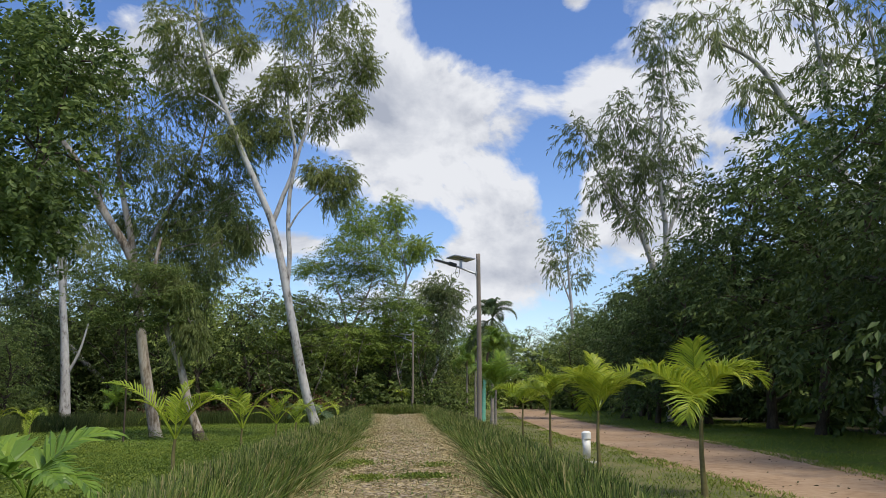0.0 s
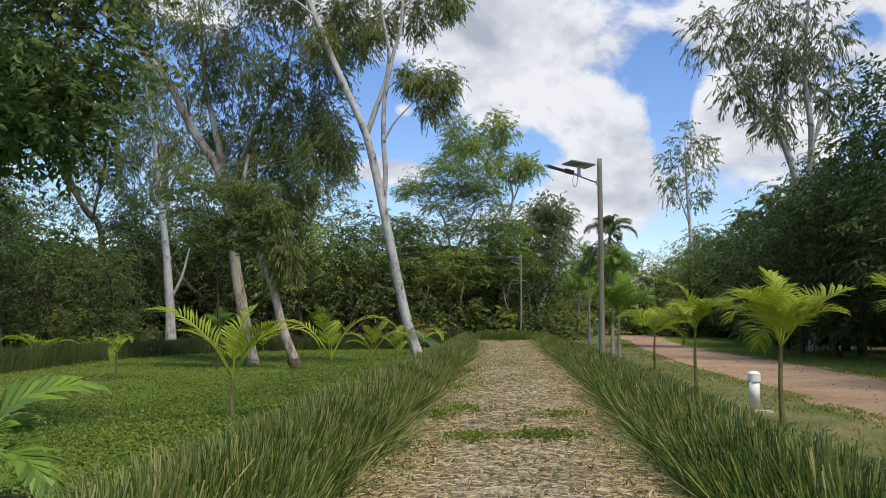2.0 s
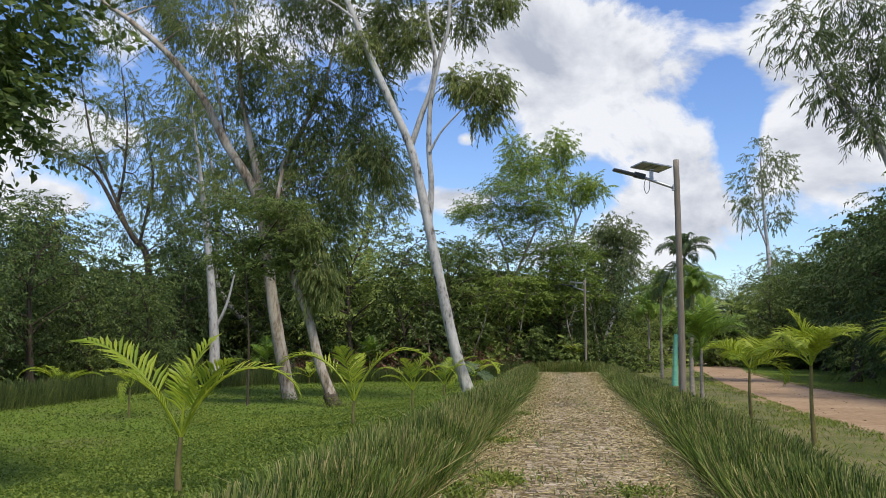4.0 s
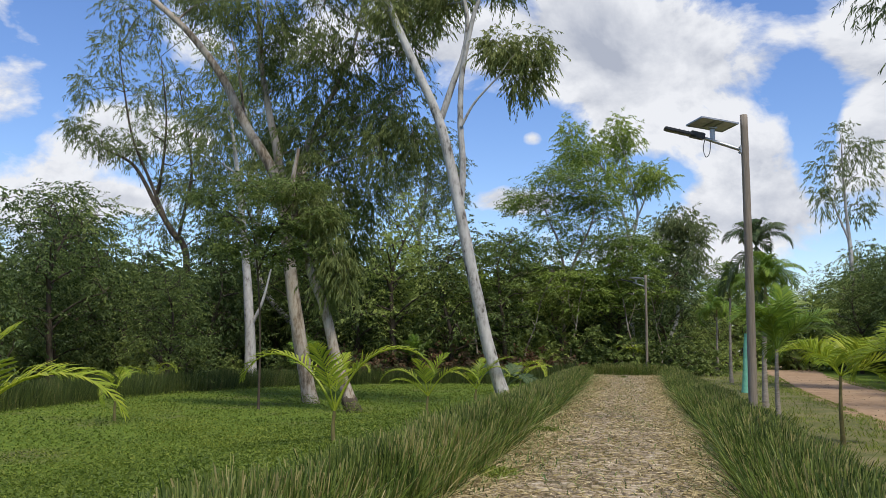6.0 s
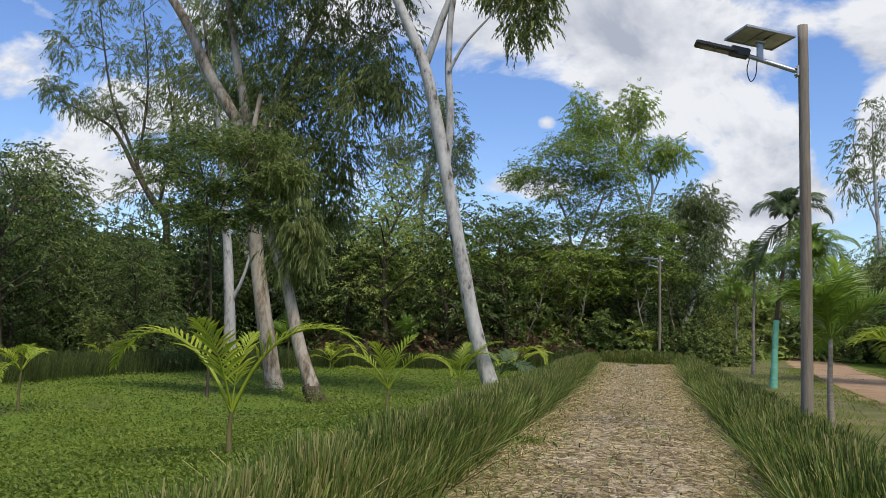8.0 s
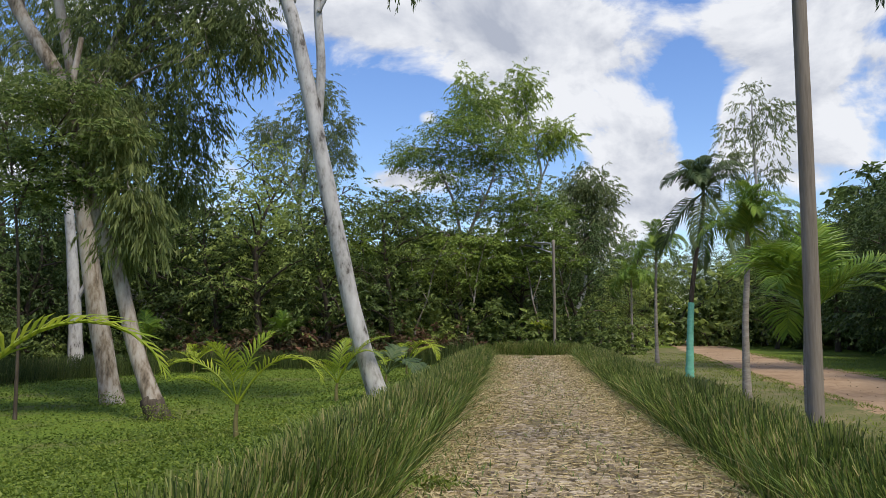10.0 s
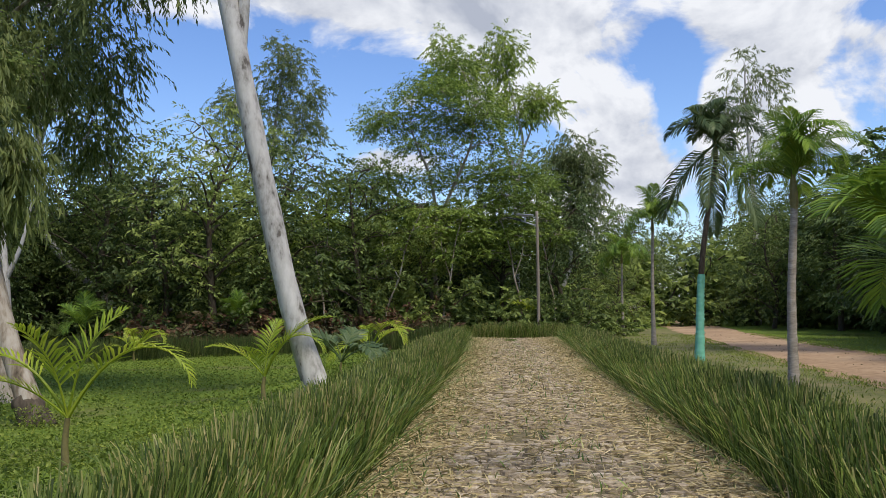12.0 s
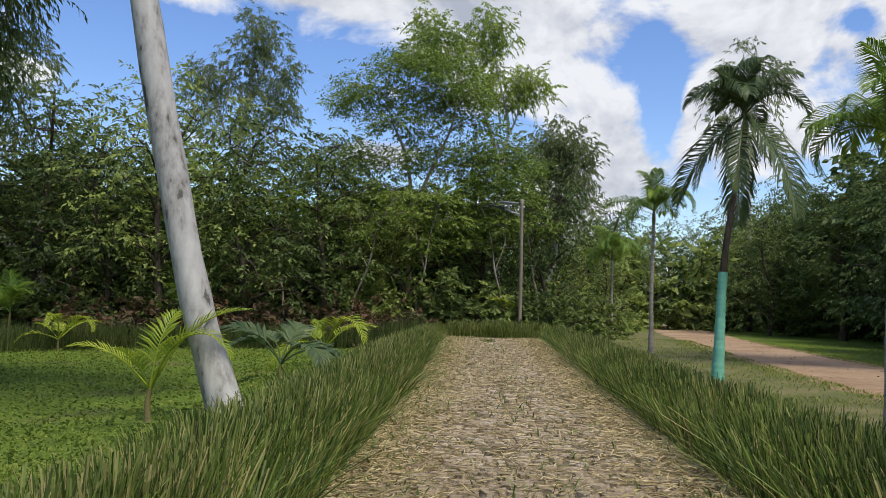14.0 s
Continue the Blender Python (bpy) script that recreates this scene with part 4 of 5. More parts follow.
# ---- single garden trees ----
NEAR = (-10.0, 16.6)
tree("shade_tree", (*NEAR, 0), [([(0, 0, -0.1), (-0.35, 0, 0.9), (-0.5, 0.1, 2.2), (-0.7, 0.1, 4.2), (-0.4, 0, 7.0)], 0.13, 0.05),
                                ([(-0.5, 0.1, 2.6), (0.7, -0.4, 4.6), (2.0, -0.9, 5.8)], 0.07, 0.03)],
     [(2.2, -1.2, 6.6, 1.3, 1.1), (1.6, -1.0, 5.4, 1.0, 0.7), (0.8, -0.6, 5.6, 1.2, 1.0), (-0.6, 0, 6.6, 1.6, 1.3), (1.2, -0.4, 8.2, 1.7, 1.3), (-2.2, 0.3, 7.2, 1.6, 1.3), (-0.4, 0.2, 9.2, 1.9, 1.3), (2.6, -0.9, 8.6, 1.2, 1.0), (-2.4, 0, 5.2, 1.1, 0.8), (0.0, -0.8, 4.7, 0.9, 0.6)],
     BARK_DARK, LEAF_DARK, 0.15, 0.075, 26, 132, 0.3, 0.36, 0.06, label="dense dark-leaved tree with a crooked brown trunk on the lawn", category="tree")
F = (-13.5, 35.9)
tree("slender_tree", (*F, 0), [([(0, 0, -0.1), (-0.02, 0, 2.0), (-0.15, 0, 4.0), (-0.45, 0, 6.0), (-0.9, 0, 7.2)], 0.042, 0.015),
                               ([(-0.2, 0, 4.6), (0.5, -0.2, 6.0), (1.3, -0.3, 7.0)], 0.035, 0.012), ([(-0.3, 0, 5.2), (-1.2, 0.2, 6.4), (-2.2, 0.2, 7.0)], 0.03, 0.012)],
     [(1.3, -0.3, 7.3, 0.8, 0.22), (0.5, -0.2, 7.0, 0.7, 0.2), (-0.7, 0, 7.5, 0.8, 0.22), (-2.2, 0.2, 7.2, 0.7, 0.22), (-1.6, 0.1, 6.5, 0.7, 0.2), (2.0, -0.1, 6.4, 0.6, 0.2), (1.0, -0.3, 6.1, 0.7, 0.22), (-0.3, 0.2, 6.0, 0.6, 0.2), (1.5, 0, 5.3, 0.6, 0.2), (0.5, -0.2, 5.1, 0.6, 0.2), (-1.1, 0.1, 5.4, 0.6, 0.2)],
     BARK_DARK, LEAF_WOOD, 0.12, 0.05, 20, 80, 0.3, 0.3, 0.03, 0.4, sky=1.0, label="slender young tree with sparse flat sprays of feathery leaves", category="tree")


# ---- woodland ----
def broad_tree(label, height, width, leaf, seed, bark=BARK_DARK, flat=0.5, low=0.12, n=13, per=34, ll=0.195, lw=0.09, droop=0.4, sub=15):
    rr = np.random.default_rng(seed)
    stems = [([(0, 0, -0.1), (rr.normal() * 0.2, rr.normal() * 0.2, height * 0.3), (rr.normal() * 0.4, rr.normal() * 0.4, height * 0.6), (rr.normal() * 0.6, rr.normal() * 0.6, height * 0.9)], 0.018 * height, 0.03)]
    cl = []
    for i in range(n):
        z = height * (low + (0.94 - low) * (i + 0.5) / n)
        k = (z / height - low) / (1 - low)
        w = width * (0.55 + 0.45 * math.sin(math.pi * min(1, 0.15 + 0.8 * k)))
        a = i * 2.4 + rr.random()
        r = w * (0.72 - 0.45 * k) * rr.uniform(0.7, 1.15)
        cl.append((r * math.cos(a), r * math.sin(a), z, width * rr.uniform(0.34, 0.55), width * rr.uniform(0.22, 0.36)))
    return tree("woodland_tree", (0, -300, 0), stems, cl, bark, leaf, ll, lw, sub, per, droop, 0.48, 0.07, flat, label=label, group="woodland trees", row=10, sky=1.3)


KINDS = [
    broad_tree("bushy dark-green woodland tree leafy down to the ground", 7.5, 3.2, LEAF_WOOD, 11, low=0.16, n=15),
    broad_tree("spreading woodland tree with layered green foliage", 9.5, 3.6, LEAF_WOOD, 12, low=0.28, n=15),
    broad_tree("tall feathery light-green woodland tree", 11.5, 3.2, LEAF_LIGHT, 13, low=0.3, n=15, ll=0.30, lw=0.12, flat=0.4),
    broad_tree("dense dark woodland tree with hanging foliage", 8.5, 3.8, LEAF_DARK, 14, low=0.12, n=15, droop=0.6),
    broad_tree("slim gum-like woodland tree with a pale stem", 15.0, 2.6, LEAF_GUM, 15, BARK_GUM, 0.9, 0.4, 13, 30, 0.37, 0.095, 0.8),
]
BUSH = [
    tree("shrub", (0, -300, 0), [([(0, 0, -0.05), (0.1, 0, 0.5), (0.1, 0.1, 1.0)], 0.04, 0.015)], [(0, 0, 1.0, 1.0, 0.7), (0.9, 0.2, 0.6, 0.8, 0.55), (-0.9, -0.1, 0.7, 0.8, 0.6), (0.1, -0.7, 0.5, 0.7, 0.45), (-0.2, 0.3, 1.7, 0.7, 0.5)],
         BARK_DARK, LEAF_WOOD, 0.26, 0.13, 12, 24, 0.3, 0.26, 0.03, label="leafy green shrub at the woodland edge", category="shrub", group="shrubs"),
    tree("shrub", (0, -300, 0), [([(0, 0, -0.05), (0.1, 0, 0.4), (0.1, 0.1, 0.8)], 0.03, 0.012)], [(0, 0, 0.8, 0.8, 0.5), (0.8, 0.1, 0.5, 0.6, 0.4), (-0.7, 0, 0.5, 0.6, 0.45)],
         BARK_DARK, LEAF_DRY, 0.17, 0.09, 10, 24, 0.3, 0.24, 0.02, label="dry shrub with reddish-brown leaves", category="shrub", group="dry shrubs"),
]
KINDS += [
    broad_tree("dense dark roadside tree with layered drooping foliage", 9.0, 3.7, LEAF_DARK, 21, low=0.14, n=16, per=50, ll=0.21, lw=0.09, droop=0.55),
    broad_tree("spreading roadside tree with fine feathery foliage", 10.0, 3.6, LEAF_DARK, 22, low=0.3, n=16, per=50, ll=0.21, lw=0.085, flat=0.4),
]
BACK = broad_tree("dense dark tree deep in the wood", 8.5, 3.9, LEAF_DARK, 31, low=0.03, n=13, per=20, ll=0.5, lw=0.28, sub=11)
spare = set(KINDS + BUSH + [BACK])
rd = random.Random(5)


def plant(protos, x, y, scale):
    p = protos if not isinstance(protos, list) else rd.choice(protos)
    m = pose(x, y, ground_z(x), 0, 0, rd.uniform(0, 360))
    s = scale * rd.uniform(0.88, 1.14)
    if p in spare:
        spare.discard(p)
        p.matrix_basis = m
        p.scale = (s, s, s)
        return p
    p0 = p.scale.copy()
    p.scale = (s, s, s)
    q = copy_thing(p, m)
    p.scale = p0
    return q


W, S, L, K, G, K2, S2 = KINDS
# behind the crossing hedge
for x, y, k, s in ((-8.0, 66, W, 0.9), (-4.6, 69, S, 0.9), (-1.0, 68.5, K, 0.8), (-9.5, 75, S, 0.95), (-0.6, 78, W, 0.95), (2.0, 73, W, 0.75),
                   (-11.2, 64, S, 1.1), (-14.3, 62, W, 1.3), (-12.6, 70, L, 1.0), (-17.6, 61, S, 1.1), (-16.6, 68, S, 1.1), (-21.0, 62, W, 1.4), (-20.8, 70, L, 1.05), (-25.0, 63, S, 1.2),
                   (-9.5, 80, W, 1.1), (-24, 46, W, 0.7), (-25, 67, S, 1.0)):
    plant(k, x, y, s)
# beyond the lawn
for x, y, k, s in ((-29.0, 58, K2, 0.95), (-29.5, 68, S, 0.95), (-33.0, 55, K, 0.85), (-36.0, 64, K2, 0.9), (-27.0, 50, S, 0.8), (-31.5, 47, K2, 0.85),
                   (-36.5, 42, K, 0.9), (-29.0, 38, K2, 0.75), (-34.0, 33, S, 0.8), (-27.0, 30, K2, 0.7), (-31.0, 24, K, 0.8), (-40, 50, S, 0.9), (-44, 36, K2, 0.9), (-44, 95, S, 1.3),
                   (-27, 36, K, 0.95), (-28, 43, S, 0.95), (-33, 39, S, 1.0), (-37, 28, S, 1.0), (-28, 27, S, 0.85), (-33, 50, S, 1.0), (-39, 57, K2, 1.2), (-46, 48, S, 1.2), (-38.6, 55, S2, 1.15)):
    plant(k, x, y, s)
plant(S, -31, 62, 1.05)
# far trees
for x, y, k, s in ((3.4, 88, S, 0.9), (6.0, 92, W, 0.85), (10.5, 96, W, 0.8), (13.5, 88, S, 0.75), (9.0, 108, S, 1.0), (20, 112, S, 1.1), (16, 118, W, 1.2), (7.0, 104, W, 0.9),
                   (3.0, 110, S, 0.9), (-2, 100, S, 1.0), (8, 113, W, 1.1), (11.5, 112, S, 1.0), (14.5, 109, W, 1.1), (5, 118, S, 1.1), (18, 124, S, 1.3), (0.5, 96, W, 1.0),
                   (4.5, 99, S, 0.85)):
    plant(k, x, y, s)
# along the road
for x, y, k, s in ((11.9, 14.5, K2, 1.05), (12.2, 20, S2, 1.05), (14.2, 25, K2, 1.15), (13.6, 30.5, S2, 1.15), (14.0, 36, K2, 1.2), (13.2, 42, S2, 1.0), (14.2, 47, K2, 1.0), (14.4, 52.5, S2, 0.9),
                   (11.6, 8.5, K2, 1.15), (11.8, 2.0, S2, 1.1), (13.4, 57, K2, 0.95), (14.6, 65, K2, 1.0), (14.6, 73, S2, 0.95), (15.2, 82, K2, 1.0), (11.3, 39.5, K2, 0.85), (10.9, 43.0, K2, 0.8),
                   (12.4, 79, W, 0.95), (12.0, 49, W, 0.8)):
    plant(k, x, y, s)
# deeper in the wood
for x, y, k, s in ((17.0, 61, BACK, 1.0), (17.5, 69, BACK, 1.05), (16.5, 77, BACK, 0.95), (18.5, 18, BACK, 1.15), (18.0, 30, BACK, 1.2), (18.5, 42, BACK, 1.1), (18.5, 56, BACK, 1.05), (19.5, 70, BACK, 1.1),
                   (24, 24, BACK, 1.3), (24, 38, BACK, 1.2), (25, 52, BACK, 1.2), (25, 66, BACK, 1.2), (22, 86, BACK, 1.1), (20, 100, BACK, 1.1), (17, 5, BACK, 1.0), (17, 92, BACK, 0.9),
                   (15.8, 88, BACK, 1.0), (15.8, 98, BACK, 1.1), (17.5, 105, BACK, 1.1), (18, 63, BACK, 1.3), (19, 77, BACK, 1.3)):
    plant(k, x, y, s)
# back rows that close the wood
for i in range(66):
    x = -58 + 54 * (i % 22 + rd.random()) / 22
    plant(BACK, x, 74 + 9 * (i // 22) + rd.uniform(-3, 3) - 0.012 * (x + 15) ** 2, rd.uniform(0.85, 1.1))
for i in range(26):
    plant(BACK, rd.uniform(21, 27), 8 + 4.2 * i, rd.uniform(0.9, 1.2))
tree("roadside_tree", (11.2, 52.0, 0), [([(0, 0, -0.1), (0.25, 0, 1.2), (0.9, 0, 2.6), (1.5, 0.2, 4.2), (1.6, 0.3, 6.0)], 0.26, 0.08), ([(0.3, 0, 1.3), (-0.2, 0.2, 2.6), (-0.8, 0.3, 4.2)], 0.16, 0.05),
                                        ([(0.6, 0, 2.0), (1.8, -0.2, 2.9), (2.8, -0.3, 4.0)], 0.12, 0.04)],
     [(-0.9, 0.3, 4.6, 1.3, 0.8), (0.6, 0.2, 5.4, 1.5, 0.9), (1.9, 0.2, 5.8, 1.5, 1.0), (2.9, -0.3, 4.4, 1.3, 0.8), (1.2, 0.5, 6.8, 1.4, 0.9), (-0.2, -0.4, 6.0, 1.2, 0.8), (2.4, 0.6, 7.0, 1.2, 0.8), (0.2, 0.4, 3.9, 0.9, 0.5)],
     BARK_DARK, LEAF_DARK, 0.2, 0.09, 16, 60, 0.45, 0.45, 0.06, 0.5, sky=1.2, row=10, label="dark roadside tree with leaning forked trunks", category="tree", group="roadside trees")
# shrubs
for i in range(22):
    x = -34 + 36 * (i + rd.random()) / 22
    plant(BUSH[0], x, (63.8 + 1.5 * rd.random()) if x > -12 else np.interp(x, [-34, -22, -12], [46, 60, 64]) + 2 * rd.random(), rd.uniform(0.7, 1.3))
for i in range(20):
    plant(BUSH[1], -21 + 14 * (i + rd.random()) / 20, 58.2 + 4.4 * (i / 20) + rd.uniform(0, 1.2), rd.uniform(0.9, 1.6))
for i in range(9):
    plant(BUSH[0], 21 + rd.uniform(0, 4), 46 + 7 * i + rd.uniform(0, 3), rd.uniform(0.5, 0.9))
for i in range(16):
    plant(BUSH[0], -34 + 46 * (i + rd.random()) / 16, 86 + rd.uniform(0, 5), rd.uniform(2.0, 2.8))
for i in range(10):
    plant(BUSH[0], 27 + rd.uniform(0, 3), 30 + 9 * i, rd.uniform(2.0, 2.8))
for i in range(8):
    plant(BUSH[0], -38 + rd.uniform(-3, 3), 22 + 6 * i, rd.uniform(1.6, 2.4))
for p in list(spare):
    plant(p, 20, 120, 1.0)

# saplings before the woods
for x, y, h, lx in ((-3.3, 65.2, 6.0, -0.9), (-9.6, 63.5, 7.0, 1.7), (-6.9, 64.2, 6.4, 0.9), (-12.8, 62.5, 7.5, -0.9), (-1.6, 67.0, 6.0, -0.8)):
    tree("sapling", (x, y, 0), [([(0, 0, -0.05), (-lx * 0.12, 0, h * 0.25), (lx * 0.25, 0.1, h * 0.5), (lx * 0.5, 0.1, h * 0.75), (lx, 0, h)], 0.065, 0.018), ([(lx * 0.25, 0.1, h * 0.5), (-lx * 0.2, 0.2, h * 0.7), (-lx * 0.3, 0.2, h * 0.85)], 0.03, 0.012)],
         [(lx, 0, h, 0.8, 0.4), (lx * 0.8 + 0.7, 0.2, h * 0.86, 0.7, 0.3), (-lx * 0.3, 0.2, h * 0.88, 0.6, 0.3), (lx * 0.8 - 0.7, -0.1, h * 0.7, 0.6, 0.25)],
         BARK_PINK, LEAF_LIGHT, 0.19, 0.085, 12, 40, 0.35, 0.36, 0.02, 0.45, sky=1.2, label="slim sapling with a thin crooked stem before the woods", category="tree", group="saplings")

# ---- palms ----
YOUNG = "young palm with arching yellow-green fronds on the lawn"
palm((-4.5, 9.3), 0.25, "broad", 7, 0.03, size=1.0, pitch=(-20, 8), label="seedling palm with broad mid-green leaflets", group="young palms")
palm((-4.95, 15.7), 0.62, "young", 6, 0.032, label=YOUNG, group="young palms", leaves=((172, 1, 0.95, -4), (20, 0, 0.72, 0), (335, 2, 0.85, -18), (60, 2, 0.9, 0), (215, 1, 0.6, 0), (130, 2, 0.7, -10)))
palm((-5.75, 24.3), 0.55, "young", 3, 0.03, label="young palm with two long arching fronds and one upright", group="young palms", leaves=((176, 0, 1.02, -6), (8, 0, 0.98, 2), (275, 2, 1.0, -8), (85, 2, 0.8, 0)))
palm((-5.95, 30.3), 0.5, "young", 5, 0.03, label=YOUNG, group="young palms", leaves=((182, 0, 0.66, -6), (352, 0, 0.72, -6), (255, 2, 0.8, -10), (50, 2, 0.85, 0), (215, 1, 0.55, -20)))
palm((-14.8, 30.4), 0.9, "young", 6, 0.03, size=0.6, pitch=(-40, 5), label=YOUNG, group="young palms")
palm((-6.35, 36.7), 0.42, "young", 5, 0.035, label=YOUNG, group="young palms", leaves=((12, 1, 0.85, 0), (345, 0, 0.68, 0), (195, 1, 0.6, -12), (250, 2, 0.6, -25), (80, 2, 0.8, 0)))
palm((-6.8, 43.5), 0.3, "dull", 7, 0.03, size=1.25, pitch=(-35, 10), label="young palm with dull dark-green fronds", group="young palms")
palm((-7.3, 49.0), 0.4, "young", 7, 0.035, size=1.0, pitch=(-45, 0), label=YOUNG, group="young palms")
palm((-18.0, 54.0), 0.4, "young", 8, 0.035, size=0.85, pitch=(-40, 5), label=YOUNG, group="young palms")
palm((-22.2, 57.5), 1.2, "feather", 9, 0.05, size=1.1, label="palm with green fronds by the woodland edge")
palm((-16.0, 59.5), 1.3, "feather", 9, 0.05, size=1.1, label="palm with green fronds by the woodland edge")
palm((-22.0, 37.0), 0.5, "young", 8, 0.035, size=0.9, pitch=(-40, 5), label=YOUNG, group="young palms")
palm((-23.0, 43.5), 0.4, "young", 8, 0.035, size=0.8, pitch=(-40, 5), label=YOUNG, group="young palms")
palm((-2.9, 65.5), 1.0, "young", 8, 0.04, size=0.9, pitch=(-40, 5), label="bright young palm beyond the end of the path", group="young palms")
ROADSIDE = "young palm with a thin trunk between hedge and road"
palm((3.6, 11.8), 1.12, "feather_bright", 9, 0.032, size=0.85, pitch=(-30, 12), label=ROADSIDE, group="roadside palms")
palm((2.9, 15.8), 1.12, "feather_bright", 9, 0.03, size=0.85, pitch=(-30, 12), label=ROADSIDE, group="roadside palms")
palm((2.8, 22.0), 1.3, "feather_bright", 9, 0.03, size=0.78, pitch=(-30, 12), label=ROADSIDE, group="roadside palms")
palm((2.52, 26.6), 1.15, "feather_bright", 8, 0.03, size=0.85, pitch=(-50, 5), label="young palm with yellowing drooping fronds", group="roadside palms")
palm((1.95, 31.0), 1.6, "feather", 11, 0.045, size=1.1, pitch=(-40, 20), label="palm with a brown trunk and green crown", group="roadside palms")
palm((2.1, 36.0), 2.9, "tall", 16, 0.062, (0.1, 0), 0.74, (-35, 35), label="tall palm with a grey trunk and full green crown", group="roadside palms")
palm((2.1, 44.4), 5.1, "hanging", 18, 0.065, (0.55, 0), 0.95, (-8, 15), label="tall dark palm, its trunk wrapped in green netting", wrap=2.35, mat=BARK_DARK, group="roadside palms")
palm((2.1, 54.2), 4.2, "tall", 13, 0.06, (0.05, 0), 0.95, (-45, 20), label="tall palm with a grey trunk and green crown", group="roadside palms")
palm((1.9, 66.0), 3.7, "tall", 12, 0.06, (0.0, 0), 0.95, (-60, 0), label="palm with drooping fronds and a whitewashed foot", group="roadside palms")


# ---- solar street lamps ----
def box(bm, size, m):
    r = bmesh.ops.create_cube(bm, size=1, matrix=m @ Matrix.Diagonal((*size, 1)))
    return r["verts"]


def cyl(bm, r0, r1, depth, m, seg=16):
    bmesh.ops.create_cone(bm, cap_ends=True, segments=seg, radius1=r0, radius2=r1, depth=depth, matrix=m)


def bevelled(bm, w=0.004):
    bmesh.ops.bevel(bm, geom=[e for e in bm.edges if e.calc_face_angle(0) > 0.6], offset=w, segments=2, affect="EDGES")
    return bm


def street_lamp(at, turn):
    root = new("street_lamp")
    root.location = (*at, 0)
    root.rotation_euler = (0, 0, radians(turn))
    line = smooth_line([(0, 0, -0.1), (0.01, 0, 3.0), (0, 0, 6.15)], 26)
    v, f = tube(line, np.linspace(0.085, 0.07, 26), 16, 0.012)
    v = np.vstack([v, [[0, 0, 6.155]]])
    pole = mesh_np("pole", v, f, np.array([[25 * 16 + i, 25 * 16 + (i + 1) % 16, len(v) - 1] for i in range(16)]), smooth=True)
    held("pole", pole, POLE, root, "round weathered wooden pole")
    bm = bmesh.new()                                             # clamp plate on the pole
    box(bm, (0.03, 0.13, 0.15), pose(-0.085, 0, 5.46))
    clamp = part("clamp", bevelled(bm), STEEL, root, "galvanised clamp plate", False)
    for y in (-0.04, 0.04):
        for z in (-0.045, 0.045):
            bm = bmesh.new()
            cyl(bm, 0.012, 0.012, 0.02, pose(-0.106, y, 5.46 + z, 0, 90, 0), 6)
            part("bolt", bm, STEEL, clamp, "", False)
    arm_tip = Vector((-0.80, 0, 5.72))
    v, f = tube(smooth_line([(-0.09, 0, 5.46), tuple(arm_tip)], 6), np.full(6, 0.034), 12)
    held("arm", mesh_np("arm", v, f, smooth=True), STEEL, root, "short grey steel arm")
    tilt = pose(*arm_tip, 6, 15, 0)
    bm = bmesh.new()
    box(bm, (0.62, 0.31, 0.055), tilt @ pose(-0.44, 0, 0.01))
    box(bm, (0.28, 0.23, 0.12), tilt @ pose(-0.10, 0, 0.02))
    head = part("lamp_head", bevelled(bm, 0.012), BLACK, root, "flat black lamp head", False)
    for i in range(2):
        bm = bmesh.new()
        box(bm, (0.20, 0.20, 0.012), tilt @ pose(-0.34 - 0.23 * i, 0, -0.02))
        part("lens", bevelled(bm, 0.003), LENS, head, "pale lens panel", False)
    for i in range(5):
        bm = bmesh.new()
        box(bm, (0.012, 0.22, 0.02), tilt @ pose(-0.2 - 0.09 * i, 0, 0.043))
        part("cooling_fin", bm, BLACK, head, "", False)
    bm = bmesh.new()
    box(bm, (0.09, 0.05, 0.26), pose(-0.60, 0, 5.78))
    box(bm, (0.16, 0.14, 0.02), pose(-0.60, 0, 5.90, 0, 8, 0))
    part("panel_bracket", bevelled(bm, 0.005), STEEL, root, "", False)
    pt = pose(-0.60, 0.0, 5.98, -3, 4, 24) @ Matrix.Diagonal((0.9, 0.86, 1, 1))
    bm = bmesh.new()
    box(bm, (0.92, 0.62, 0.006), pt)
    panel = part("solar_panel", bm, BACKING, root, "pale backing of the tilted solar panel", False)
    for s, m in (((0.92, 0.03, 0.035), (0, 0.31, 0)), ((0.92, 0.03, 0.035), (0, -0.31, 0)), ((0.03, 0.59, 0.035), (0.445, 0, 0)), ((0.03, 0.59, 0.035), (-0.445, 0, 0)), ((0.03, 0.58, 0.02), (0.1, 0, -0.013)), ((0.03, 0.58, 0.02), (-0.1, 0, -0.013))):
        bm = bmesh.new()
        box(bm, s, pt @ pose(*m))
        part("frame_bar", bevelled(bm, 0.003), STEEL, panel, "", False)
    for i in range(6):
        for j in range(4):
            bm = bmesh.new()
            box(bm, (0.138, 0.138, 0.003), pt @ pose(-0.36 + 0.144 * i, -0.216 + 0.144 * j, 0.006))
            part("solar_cell", bm, CELL, panel, "", False)
    v, f = tube(smooth_line([(-0.74, 0, 5.70), (-0.78, 0.02, 5.50), (-0.73, 0.02, 5.33), (-0.66, 0.01, 5.42), (-0.64, 0, 5.66)], 20), np.full(20, 0.008), 6)
    held("cable", mesh_np("cable", v, f, smooth=True), BLACK, root, "loose hanging black cable")
    return tagged(root, "solar street lamp on a wooden pole in the grass hedge", "street lamp", "street lamps")


street_lamp((1.2, 27.9), 8)
street_lamp((-2.3, 63.6), -10)


